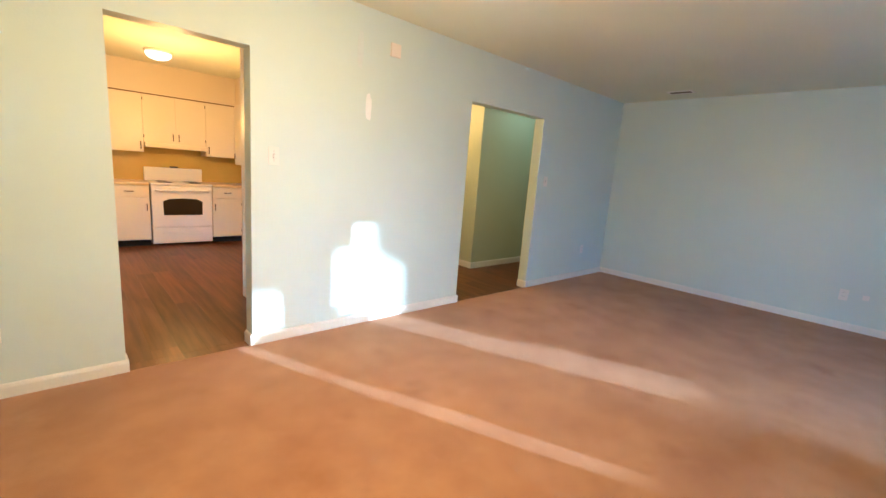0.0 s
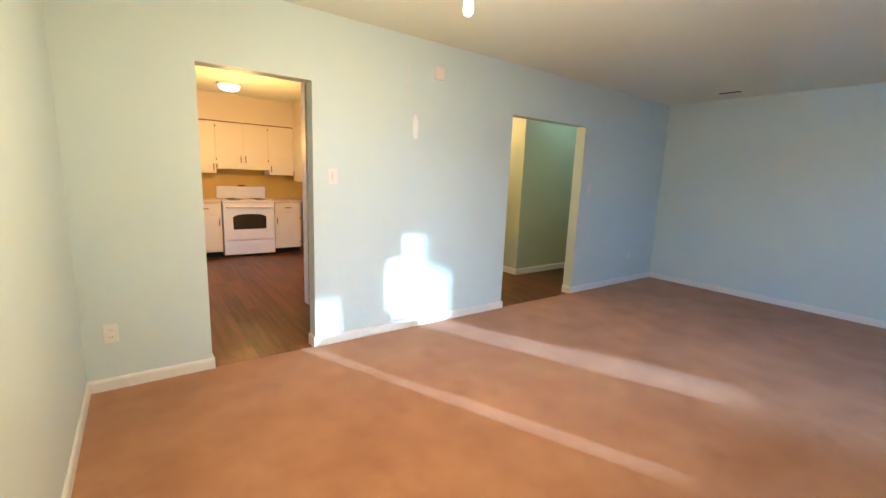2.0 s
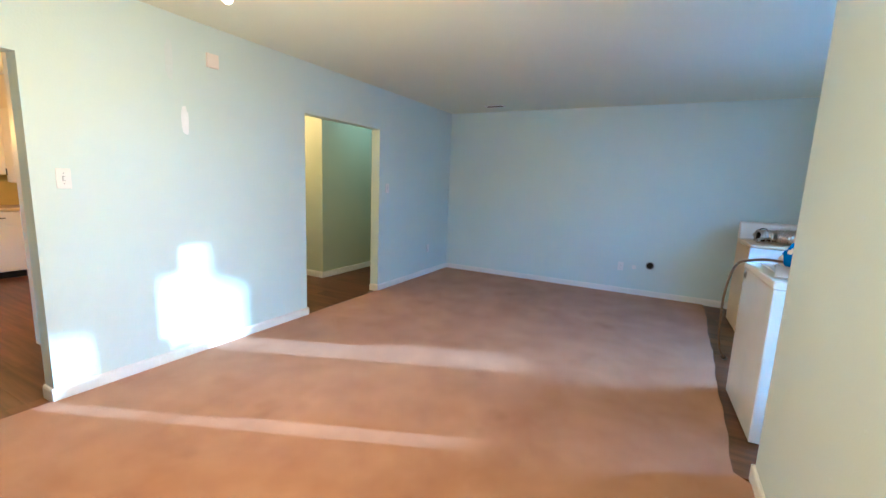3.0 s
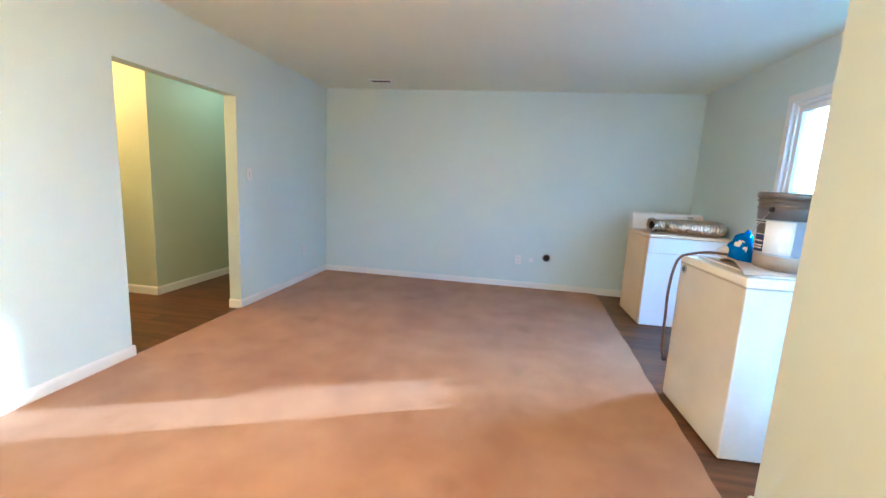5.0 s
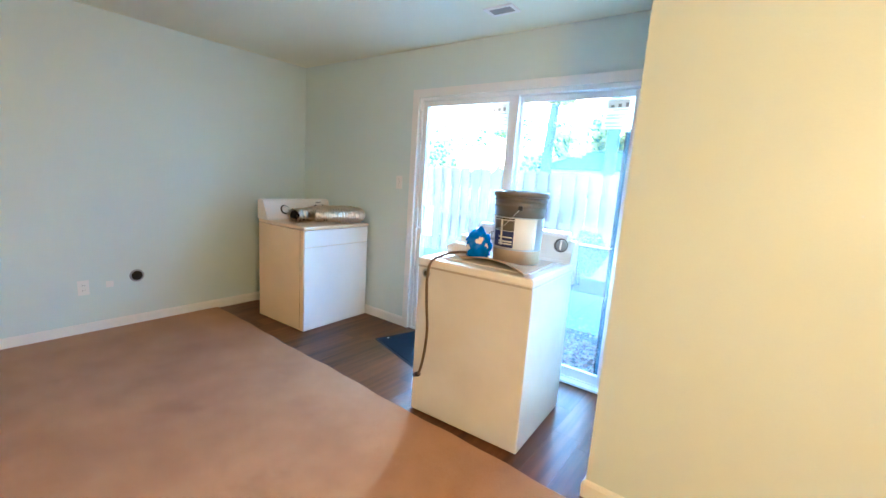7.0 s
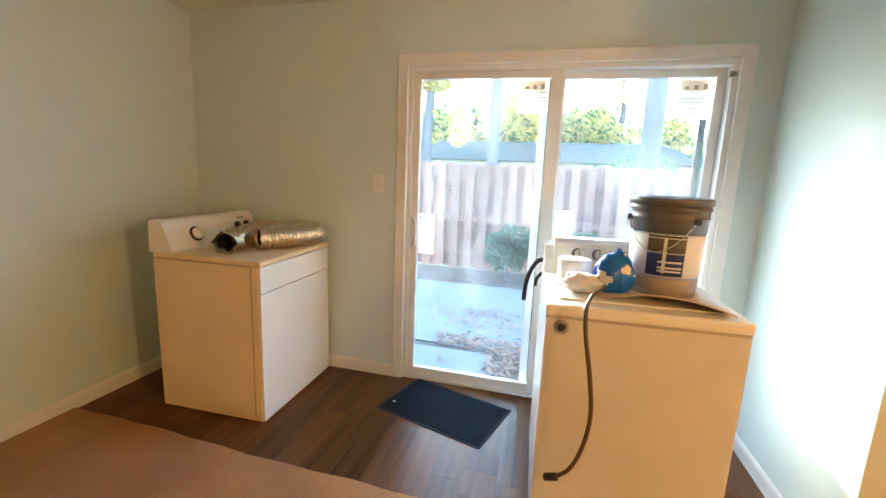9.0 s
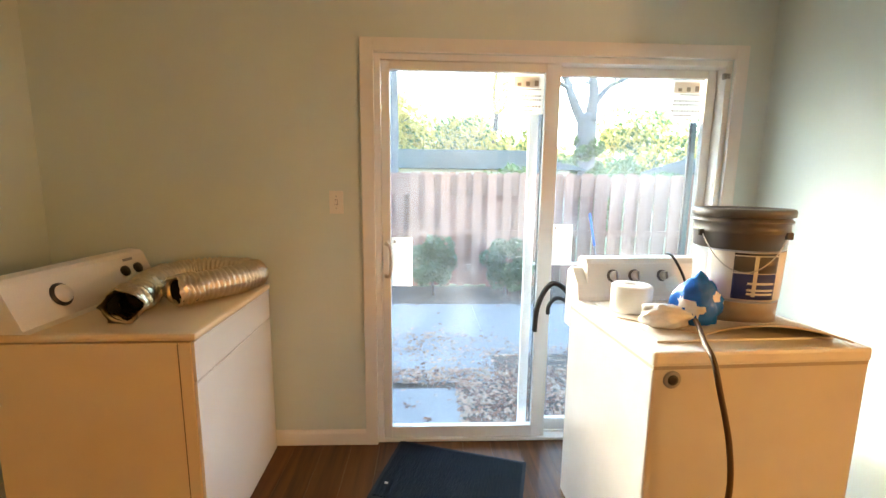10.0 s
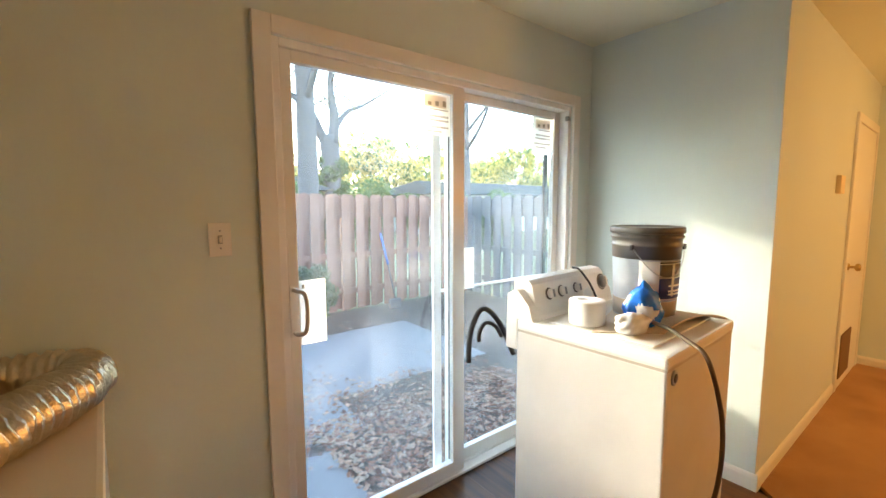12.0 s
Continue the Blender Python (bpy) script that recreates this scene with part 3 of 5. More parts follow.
def washer():
    x0, x1, y0, y1 = 3.23, 3.925, -0.99, -0.362
    w = thing("washing_machine", ((x0 + x1) / 2, (y0 + y1) / 2, 0), "white top-loading washing machine with a cluttered lid by the carpet edge", "washing machine")
    part("body", box((x0, y0, 0.007), (x1, y1, 0.89), 0.008), GLOSS_DIM, w, "white steel cabinet")
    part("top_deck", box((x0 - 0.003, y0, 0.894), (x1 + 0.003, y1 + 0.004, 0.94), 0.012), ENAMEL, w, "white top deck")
    seam(w, (x0 + 0.004, y0 + 0.004, 0.885), (x1 - 0.001, y1 + 0.0005, 0.896), SEAM)
    part("lid", box((x0 + 0.05, -0.86, 0.9405), (x1 - 0.05, -0.43, 0.948), 0.004), ENAMEL, w, "flat white lid")
    b = bmesh.new()
    prof = [(-0.905, 0.94), (-0.915, 0.955), (-0.95, 1.09), (-0.97, 1.11), (-1.02, 1.115), (-1.045, 1.10), (-1.055, 0.80), (-0.995, 0.80), (-0.995, 0.94)]
    ends = [[b.verts.new((x, y, z)) for y, z in prof] for x in (x0 + 0.002, x1 - 0.002)]
    n = len(prof)
    for i in range(n):
        b.faces.new((ends[0][i], ends[1][i], ends[1][(i + 1) % n], ends[0][(i + 1) % n]))
    b.faces.new(ends[0])
    b.faces.new(ends[1][::-1])
    bmesh.ops.bevel(b, geom=[e for e in b.edges if abs(e.verts[0].co.x - e.verts[1].co.x) < 0.01 and min(e.verts[0].co.z, e.verts[1].co.z) > 1.0], offset=0.045, segments=4, affect="EDGES")
    con = part("console", b, PANEL, w, "white sloped control console with rounded ends")
    tilt = Euler((radians(-76), 0, 0)).to_matrix().to_4x4()
    for x, r in ((3.76, 0.022), (3.665, 0.022), (3.54, 0.02), (3.30, 0.034)):
        z = 1.04
        y = -0.915 - (z - 0.955) * 0.26
        knob(con, (x, y, z), tilt, r, m=PANEL if r < 0.03 else GREY)
        part("mark", moved(lathe([(r * 1.25, -0.003), (r * 1.25, 0.0015), (r * 1.1, 0.002)], 20), Matrix.Translation((x + 0.006, y, z)) @ tilt), DARKGREY, con)
    k = part("emblem", moved(lathe([(0.027, 0), (0.027, 0.004), (0.022, 0.006)], 24), Matrix.Translation((3.865, y1 + 0.0, 0.855)) @ Euler((radians(-90), 0, 0)).to_matrix().to_4x4()), GREY, w, "round grey emblem")
    part("emblem_mark", moved(lathe([(0.016, 0.005), (0.016, 0.0075), (0.008, 0.008)], 16), Matrix.Translation((3.865, y1, 0.855)) @ Euler((radians(-90), 0, 0)).to_matrix().to_4x4()), BLACK, k)
    for px, py in ((x0 + .06, y0 + .06), (x1 - .06, y0 + .06), (x0 + .06, y1 - .05), (x1 - .06, y1 - .05)):
        part("foot", moved(lathe([(0.022, 0), (0.022, 0.015), (0.012, 0.035)], 12), Matrix.Translation((px, py, 0.0))), RUBBER, w)
    pivot = Matrix.Translation((x1, y1, 0))
    turn = pivot @ Matrix.Rotation(radians(2.75), 4, "Z") @ pivot.inverted()
    for o in w.children_recursive:
        o.data.transform(turn)
    hose = curve_points([(3.80, -1.15, 0.70), (3.86, -1.17, 0.84), (3.92, -1.19, 0.925), (3.975, -1.2, 0.945), (4.02, -1.205, 0.885), (4.045, -1.205, 0.80), (4.05, -1.205, 0.70)], 30)
    hose2 = curve_points([(3.87, -1.165, 0.80), (3.90, -1.18, 0.855), (3.95, -1.195, 0.875), (3.985, -1.2, 0.835), (3.99, -1.2, 0.79)], 20)
    part("drain_hose", tube(hose2, 0.010, 10), RUBBER, w, "thin black hose end")
    part("drain_hose", tube(hose, 0.013, 10), RUBBER, w, "black hooked drain hose")


dryer()
washer()


# things on the appliances
def duct():
    d = thing("foil_duct", (5.62, -1.0, 0.916), "crumpled silver foil duct bent double on the dryer", "duct")
    ctrl = [(5.655, -0.685, 0.974), (5.705, -0.86, 0.977), (5.76, -1.07, 0.984), (5.71, -1.215, 0.985), (5.57, -1.262, 0.99), (5.42, -1.225, 0.985), (5.43, -1.11, 0.983), (5.51, -0.98, 0.983), (5.585, -0.865, 0.983)]
    pts = curve_points(ctrl, 220)
    body = tube(pts, 0.06, 26, ripple=0.0036, open_ends=True, radii=[0.059 + 0.004 * min(i / 60, 1) - 0.003 * i / 220 + (0.006 * (4 - i) / 4 if i < 4 else 0) for i in range(221)], seed=3)
    for v in body.verts:
        v.co.z += 0.006
        crush = 0.006 + 0.010 * max(0.0, min(1.0, (v.co.y + 0.98) / 0.2))
        v.co += Vector((noise.noise(v.co * 24), noise.noise(v.co * 24 + Vector((9, 0, 0))), noise.noise(v.co * 24 + Vector((0, 9, 0))))) * crush
    rng = random.Random(8)
    rings = [body.verts[:] [k * 26:(k + 1) * 26] for k in (0, 1, 219, 220)]
    for ring, way in ((rings[0], 1), (rings[1], 0.4), (rings[2], 0.4), (rings[3], 1)):
        for k, v in enumerate(ring):
            v.co.y += way * (0.016 * noise.noise(Vector((k * 0.45, way, 3))) + rng.uniform(-0.006, 0.006))
    part("sleeve", body, FOIL, d, "corrugated foil sleeve")
    # Near-black tubes added to paint the shade inside both open ends.
    inner = tube(pts[3:28], 0.050, 18, open_ends=True, seed=4)
    part("dark_core", inner, DARK, d)
    inner = tube(pts[-28:-3], 0.050, 18, open_ends=True, seed=4)
    part("dark_core", inner, DARK, d)


duct()


def bucket():
    c = Vector((3.475, -0.67, 0.955))
    K = Matrix.Diagonal((0.965, 0.965, 1.02, 1))
    b = thing("bucket", c, "frosted paint bucket with dark rim and blue label on the washer", "bucket")
    T = Matrix.Translation(c)
    part("pail", moved(lathe([(0.128, 0.0), (0.131, 0.004), (0.134, 0.08), (0.142, 0.25)], 40), T), PAIL, b, "frosted grey plastic pail")
    part("residue", moved(lathe([(0.1325, 0.006), (0.1352, 0.075), (0.1345, 0.076)], 40), T), PAIL_LOW, b, "brown residue at the bottom")
    part("upper_band", moved(lathe([(0.1435, 0.251), (0.146, 0.30), (0.149, 0.302), (0.149, 0.31), (0.1465, 0.312), (0.147, 0.335), (0.154, 0.337), (0.154, 0.345), (0.148, 0.347), (0.1485, 0.36)], 40), T), DARKGREY, b, "dark ribbed upper band")
    part("lid", moved(lathe([(0.1495, 0.355), (0.157, 0.357), (0.158, 0.375), (0.154, 0.382), (0.145, 0.384), (0.14, 0.378)], 40), T), DARKGREY, b, "dark plastic lid")

    def wrap(a0, a1, z0, z1, r, nm, m, parent):
        k = bmesh.new()
        n = 20
        rows = []
        for i in range(n + 1):
            a = radians(a0 + (a1 - a0) * i / n)
            rows.append([k.verts.new(c + Vector((rr * math.cos(a), rr * math.sin(a), z))) for rr, z in ((r + 0.033 * z0, z0), (r + 0.033 * z1, z1), (r + 0.033 * z1 - .001, z1), (r + 0.033 * z0 - .001, z0))])
        for p, q in zip(rows, rows[1:]):
            for j in range(4):
                k.faces.new((p[j], q[j], q[(j + 1) % 4], p[(j + 1) % 4]))
        k.faces.new(rows[0])
        k.faces.new(rows[-1][::-1])
        for f in k.faces:
            f.smooth = True
        return part(nm, k, m, parent)
    lab = wrap(16, 160, 0.085, 0.245, 0.1345, "paper_label", PAPER, b)
    wrap(50, 107, 0.09, 0.175, 0.1355, "navy_block", NAVY, lab)
    for z in (0.105, 0.118, 0.14):
        wrap(68, 104, z, z + 0.007, 0.1365, "text_bar", PAPER, lab)
    wrap(74, 79, 0.10, 0.235, 0.137, "picture_bar", PAPER, lab)
    wrap(50, 107, 0.178, 0.232, 0.1355, "picture_block", DARKGREY, lab)
    wrap(50, 107, 0.236, 0.243, 0.1355, "dark_bar", BLACK, lab)
    pts = [c + Vector((0.152 * math.cos(a), 0.152 * math.sin(a), 0.30 - 0.12 * math.sin(s))) for a, s in ((radians(5 + 112 * i / 24), math.pi * i / 24) for i in range(25))]
    part("bail_handle", tube(pts, 0.0022, 6), STEEL, b, "thin wire handle")
    part("handle_lug", moved(box((-0.012, -0.006, -0.012), (0.012, 0.006, 0.012), 0.003), Matrix.Translation(pts[-1])), BLACK, b)
    part("handle_lug", moved(box((-0.012, -0.006, -0.012), (0.012, 0.006, 0.012), 0.003), Matrix.Translation(pts[0])), BLACK, b)
    for o in b.children_recursive:
        if o.type == "MESH":
            o.data.transform(Matrix.Translation(c) @ K @ Matrix.Translation(-c))


bucket()


def crumple(name, centre, size, m, label, category, seed, parts=(), white=0.3):
    rng = random.Random(seed)
    bm = bmesh.new()
    bmesh.ops.create_icosphere(bm, subdivisions=4, radius=1)
    off = Vector((seed * 3.1, 0, 0))
    for v in bm.verts:
        p = v.co.copy()
        q = p * 1.3 + off
        r = 0.80 + 0.38 * abs(noise.noise(q * 1.2)) + 0.14 * abs(noise.noise(q * 3.0)) + 0.03 * noise.noise(q * 9)
        p = p * r
        v.co = Vector((p.x * size[0], p.y * size[1], max(p.z * size[2], -0.55 * size[2])))
    low = min(v.co.z for v in bm.verts)
    for v in bm.verts:
        v.co += Vector((centre[0], centre[1], centre[2] - low))
    for f in bm.faces:
        f.smooth = True
    if parts:
        for f in bm.faces:
            if noise.noise(f.calc_center_median() * 13 + off) > white:
                f.material_index = 1
    return tagged(part(name, bm, m), label, category)


board = thing("cardboard_sheet", (3.5, -0.7, 0.923), "bent cardboard sheet lying on the washing machine lid", "cardboard")
bmq = bmesh.new()
corners = [Vector(p) for p in ((3.905, -0.655, 0.9485), (3.70, -0.475, 0.9485), (3.285, -0.40, 0.9485), (3.33, -0.86, 0.9485))]
grids = []
for lift in (0.0, 0.005):
    rows = []
    for iu in range(17):
        u = iu / 16
        far_edge, near_edge = corners[0].lerp(corners[3], u), corners[1].lerp(corners[2], u)
        row = []
        for iv in range(9):
            w = iv / 8
            q = far_edge.lerp(near_edge, w)
            q.z += lift + 0.040 * math.sin(math.pi * u) ** 0.8 * w ** 2.5
            row.append(bmq.verts.new(q))
        rows.append(row)
    grids.append(rows)
for rows in grids:
    for ra, rb_ in zip(rows, rows[1:]):
        for k in range(8):
            bmq.faces.new((ra[k], ra[k + 1], rb_[k + 1], rb_[k]))
g0, g1 = grids
for k in range(16):
    for e in (0, 8):
        bmq.faces.new((g0[k][e], g0[k + 1][e], g1[k + 1][e], g1[k][e]))
for k in range(8):
    for e in (0, 16):
        bmq.faces.new((g0[e][k], g0[e][k + 1], g1[e][k + 1], g1[e][k]))
part("sheet", bmq, CARD, board)
crumple("blue_bag", (3.67, -0.575, 0.957), (0.078, 0.075, 0.112), (BLUE, FILM), "crumpled blue and white plastic bag beside the bucket", "bag", 2, parts=(1,), white=0.42)
crumple("plastic_wrap", (3.785, -0.56, 0.955), (0.088, 0.06, 0.05), (FILM,), "crumpled white plastic wrap on the cardboard", "wrap", 5)
roll = thing("paper_roll", (3.815, -0.735, 0.955), "white paper towel roll standing on the washing machine", "paper roll")
part("roll", moved(lathe([(0.068, 0), (0.072, 0.004), (0.072, 0.093), (0.068, 0.098), (0.02, 0.098), (0.019, 0.088)], 32), Matrix.Translation((3.815, -0.735, 0.955))), TISSUE, roll)
part("core", moved(lathe([(0.0185, 0.086), (0.0185, 0.092)], 20), Matrix.Translation((3.815, -0.735, 0.955))), CARD, roll)
cord = thing("power_cord", (3.76, -0.36, 0.93), "thick brown cord hanging down the front of the washing machine", "cord")
cpts = curve_points([(3.70, -0.53, 0.985), (3.745, -0.44, 0.985), (3.775, -0.37, 0.968), (3.79, -0.305, 0.94), (3.785, -0.272, 0.86), (3.76, -0.25, 0.72), (3.745, -0.248, 0.58), (3.76, -0.255, 0.45), (3.795, -0.275, 0.34), (3.84, -0.31, 0.27)], 60)
part("cable", tube(cpts, 0.0078, 10), CORD, cord)
part("plug", tube(curve_points([(3.835, -0.306, 0.275), (3.875, -0.325, 0.25)], 3), 0.015, 10), BLACK, cord)
wire = thing("loose_wire", (3.5, -1.02, 1.02), "thin black wire with a white tag lying over the washer console", "wire")
part("strand", tube(curve_points([(3.53, -1.01, 1.128), (3.525, -0.97, 1.12), (3.505, -0.92, 1.05), (3.495, -0.885, 0.98), (3.475, -0.865, 0.957)], 20), 0.0055, 8), BLACK, wire)
part("tag", moved(box((-0.03, -0.001, -0.025), (0.03, 0.001, 0.025)), Matrix.Translation((3.565, -0.895, 1.02)) @ Euler((0.3, 0.4, 0.2)).to_matrix().to_4x4()), PAPER, wire)


# door mat
mat = thing("doormat", (4.463, -1.065, 0), "dark blue-green ribbed doormat with a grey rim on the dark floor", "mat")
angle = math.atan2(-0.2, 0.66)
M = Matrix.Translation((4.463, -1.065, 0)) @ Matrix.Rotation(angle, 4, "Z")
part("mat_base", moved(box((-0.328, -0.205, 0.0051), (0.328, 0.205, 0.0062)), M), MAT_TOP, mat)
part("rim", moved(box((-0.345, -0.222, 0.0005), (0.345, 0.222, 0.005), 0.002), M), MAT_EDGE, mat, "grey rubber rim")
bmq = bmesh.new()
for i in range(40):
    x = -0.325 + 0.65 * i / 40
    add_box(bmq, (x, -0.202, 0.005), (x + 0.011, 0.202, 0.0105))
part("ribs", moved(bmq, M), MAT_TOP, mat, "dark ribbed pile")
part("lint", moved(crumple("lint", (0, 0, 0), (0.012, 0.01, 0.006), (FILM,), "", "", 9).data and box((-0.008, -0.006, 0.0105), (0.008, 0.006, 0.014), 0.002), M @ Matrix.Translation((0.29, 0.12, 0))), FILM, mat, "small white scrap")
bpy.data.objects.remove(bpy.data.objects["lint"])


# wall plates
def plate(place, normal, kind, size=(0.07, 0.115)):
    n = Vector(normal)
    rot = n.to_track_quat("Z", "Y").to_matrix().to_4x4()
    m = Matrix.Translation(Vector(place) + n * 0.0005) @ rot
    label = {"switch": "white light switch on the painted wall", "outlet": "white wall outlet above the baseboard", "blank": "white cover plate on the painted wall"}[kind]
    t = thing("light_switch" if kind == "switch" else "outlet" if kind == "outlet" else "cover_plate", place, label, "light switch" if kind == "switch" else "outlet")
    part("plate", moved(box((-size[0] / 2, -size[1] / 2, 0), (size[0] / 2, size[1] / 2, 0.006), 0.0025), m), TRIM, t)
    if kind == "switch":
        part("toggle", moved(box((-0.005, -0.011, 0.006), (0.005, 0.011, 0.016), 0.002), m), TRIM, t)
        part("slot", moved(box((-0.007, -0.014, 0.0055), (0.007, 0.014, 0.0065)), m), GREY, t)
        for y in (-0.03, 0.03):
            part("screw", moved(lathe([(0.003, 0.0055), (0.003, 0.007), (0.001, 0.0075)], 8), m @ Matrix.Translation((0, y, 0))), GREY, t)
    elif kind == "outlet":
        for y in (-0.021, 0.021):
            s = part("socket", moved(box((-0.016, y - 0.013, 0.006), (0.016, y + 0.013, 0.0085), 0.002), m), TRIM, t)
            for x in (-0.006, 0.006):
                part("slot", moved(box((x - 0.001, y - 0.005, 0.0084), (x + 0.001, y + 0.005, 0.0088)), m), DARK, s)


plate((1.62, YN, 1.32), (0, -1, 0), "switch")
plate((4.79, YN, 1.285), (0, -1, 0), "switch")
plate((5.045, YS, 1.325), (0, 1, 0), "switch")
plate((0.253, YN, 0.36), (0, -1, 0), "outlet")
plate((5.85, YN, 0.40), (0, -1, 0), "outlet")
plate((XE, 0.595, 0.37), (-1, 0, 0), "outlet")
plate((XE, 0.43, 0.375), (-1, 0, 0), "blank", (0.05, 0.05))
vent = thing("dryer_vent", (XE, 0.245, 0.418), "round dark vent hole with a grey collar in the wall", "vent")
R = Euler((0, radians(-90), 0)).to_matrix().to_4x4()
part("collar", moved(lathe([(0.052, 0), (0.052, 0.004), (0.045, 0.010), (0.040, 0.010), (0.040, 0.002)], 28), Matrix.Translation((XE - 0.0005, 0.245, 0.418)) @ R), GREY, vent)
part("hole", moved(lathe([(0.0395, 0.002), (0.0395, 0.0055)], 28), Matrix.Translation((XE - 0.0005, 0.245, 0.418)) @ R), DARK, vent)


# daylight reflections set on the long wall as pale patches, and the chime box
def flat_patch(name, x, z, w, h, y=YN, m=PATCH, seed=1, normal=-1, label="pale uneven patch painting a daylight reflection on the wall"):
    rng = random.Random(seed)
    bm = bmesh.new()
    n = 18
    ring = []
    for i in range(n):
        a = 2 * math.pi * i / n
        r = rng.uniform(0.85, 1.1)
        ring.append((x + w / 2 * r * math.copysign(abs(math.cos(a)) ** 0.6, math.cos(a)), z + h / 2 * r * math.copysign(abs(math.sin(a)) ** 0.6, math.sin(a))))
    a = [bm.verts.new((px, y + normal * 0.0004, pz)) for px, pz in ring]
    b = [bm.verts.new((px, y + normal * 0.0016, pz)) for px, pz in ring]
    bm.faces.new(a[::-1])
    bm.faces.new(b)
    for i in range(n):
        bm.faces.new((a[i], a[(i + 1) % n], b[(i + 1) % n], b[i]))
    return tagged(part(name, bm, m), label, "wall patch", kind="structure")


flat_patch("daylight_patch", 2.335, 1.745, 0.05, 0.19, seed=2)
flat_patch("daylight_patch", 2.25, 2.13, 0.05, 0.26, seed=5, m=PATCH_FAINT)
chime = thing("door_chime", (2.556, YN, 2.2), "small pale square box on the wall near the ceiling", "door chime")
part("cover", box((2.51, YN - 0.022, 2.15), (2.60, YN - 0.0005, 2.25), 0.006), CHIME, chime)


# ceiling registers
def register(x, y, lx, ly, label, dark=False):
    t = thing("ceiling_register", (x, y, H), label, "vent")
    z0, z1 = H - 0.010, H - 0.0005
    f = bmesh.new()
    e = 0.025
    add_box(f, (x - lx / 2, y - ly / 2, z0), (x + lx / 2, y - ly / 2 + e, z1), bevel=0.002)
    add_box(f, (x - lx / 2, y + ly / 2 - e, z0), (x + lx / 2, y + ly / 2, z1), bevel=0.002)
    add_box(f, (x - lx / 2, y - ly / 2 + e, z0), (x - lx / 2 + e, y + ly / 2 - e, z1), bevel=0.002)
    add_box(f, (x + lx / 2 - e, y - ly / 2 + e, z0), (x + lx / 2, y + ly / 2 - e, z1), bevel=0.002)
    part("frame", f, TRIM, t, "white metal rim")
    part("backing", box((x - lx / 2 + e, y - ly / 2 + e, z1 - 0.001), (x + lx / 2 - e, y + ly / 2 - e, z1)), DARK, t)
    n = 6
    along_x = lx >= ly
    for i in range(n):
        u = (i + 0.5) / n - 0.5
        s = box((-lx / 2 + e, -0.004, -0.0008), (lx / 2 - e, 0.004, 0.0008)) if along_x else box((-0.004, -ly / 2 + e, -0.0008), (0.004, ly / 2 - e, 0.0008))
        turn = Euler((0.6, 0, 0) if along_x else (0, 0.6, 0)).to_matrix().to_4x4()
        place = (x, y + u * (ly - 2 * e), H - 0.006) if along_x else (x + u * (lx - 2 * e), y, H - 0.006)
        part("slat", moved(s, Matrix.Translation(place) @ turn), DARKGREY if dark else GREY, t)


register(3.88, -0.97, 0.20, 0.13, "small grey slatted ceiling register above the washer")
register(6.03, 2.35, 0.14, 0.28, "white slatted ceiling register near the far wall", True)


# ceiling fixture
def fixture():
    c = FIX
    f = thing("ceiling_light", (c.x, c.y, H), "bronze burst ceiling light with six lit bare bulbs", "ceiling light")
    part("canopy", moved(lathe([(0.062, 0), (0.068, -0.006), (0.068, -0.028), (0.060, -0.034), (0.012, -0.036)], 32), Matrix.Translation((c.x, c.y, H - 0.0005))), CANOPY, f, "round bronze canopy")
    part("stem", tube([(c.x, c.y, H - 0.036), (c.x, c.y, c.z + 0.03)], 0.006, 10), BRONZE, f)
    part("hub", moved(box((-0.021, -0.021, -0.028), (0.021, 0.021, 0.028), 0.006), Matrix.Translation(c)), BRONZE, f, "square bronze hub")
    view = Vector((-0.66, -0.75, 0)).normalized()
    side = Vector((0.75, -0.66, 0)).normalized()
    ways = [view * 0.3 + side * 0.88 - Vector((0, 0, 0.5)), view * 0.3 - side * 0.88 - Vector((0, 0, 0.5)), -view * 0.1 + side * 0.9 + Vector((0, 0, 0.5)),
            -view * 0.1 - side * 0.9 + Vector((0, 0, 0.5)), Vector((0.02, 0, -1)), view * 0.5 + Vector((0, 0, 0.9))]
    for w in ways:
        w = w.normalized()
        q = w.to_track_quat("Z", "Y").to_matrix().to_4x4()
        T = Matrix.Translation(c) @ q
        arm = part("arm", moved(tube([(0, 0, 0.02), (0, 0, 0.055)], 0.0045, 8), T), BRONZE, f)
        part("socket", moved(lathe([(0.010, 0.052), (0.016, 0.058), (0.017, 0.095), (0.014, 0.10)], 18), T), BRONZE, arm, "bronze bulb socket")
        bl = part("bulb", moved(lathe([(0.012, 0.10), (0.013, 0.11), (0.018, 0.15), (0.020, 0.175), (0.017, 0.186), (0.009, 0.194), (0.003, 0.196)], 20), T), BULB, arm, "lit warm bulb")
        bl.visible_shadow = False


fixture()


def dome(place, label):
    t = thing("flush_light", place, label, "ceiling light")
    part("base", moved(lathe([(0.14, 0), (0.145, -0.01), (0.14, -0.03), (0.13, -0.032)], 32), Matrix.Translation(place)), TRIM, t)
    d = part("diffuser", moved(lathe([(0.132, -0.032), (0.125, -0.06), (0.095, -0.085), (0.05, -0.1), (0.01, -0.104)], 32), Matrix.Translation(place)), DOME, t, "lit glass diffuser")
    d.visible_shadow = False


dome((1.5, 6.5, H - 0.0005), "lit round flush light on the kitchen ceiling")
dome((5.6, 3.78, H - 0.0005), "lit round flush light on the hall ceiling")
dome((4.0, 4.9, H - 0.0005), "lit round flush light on the hall ceiling")


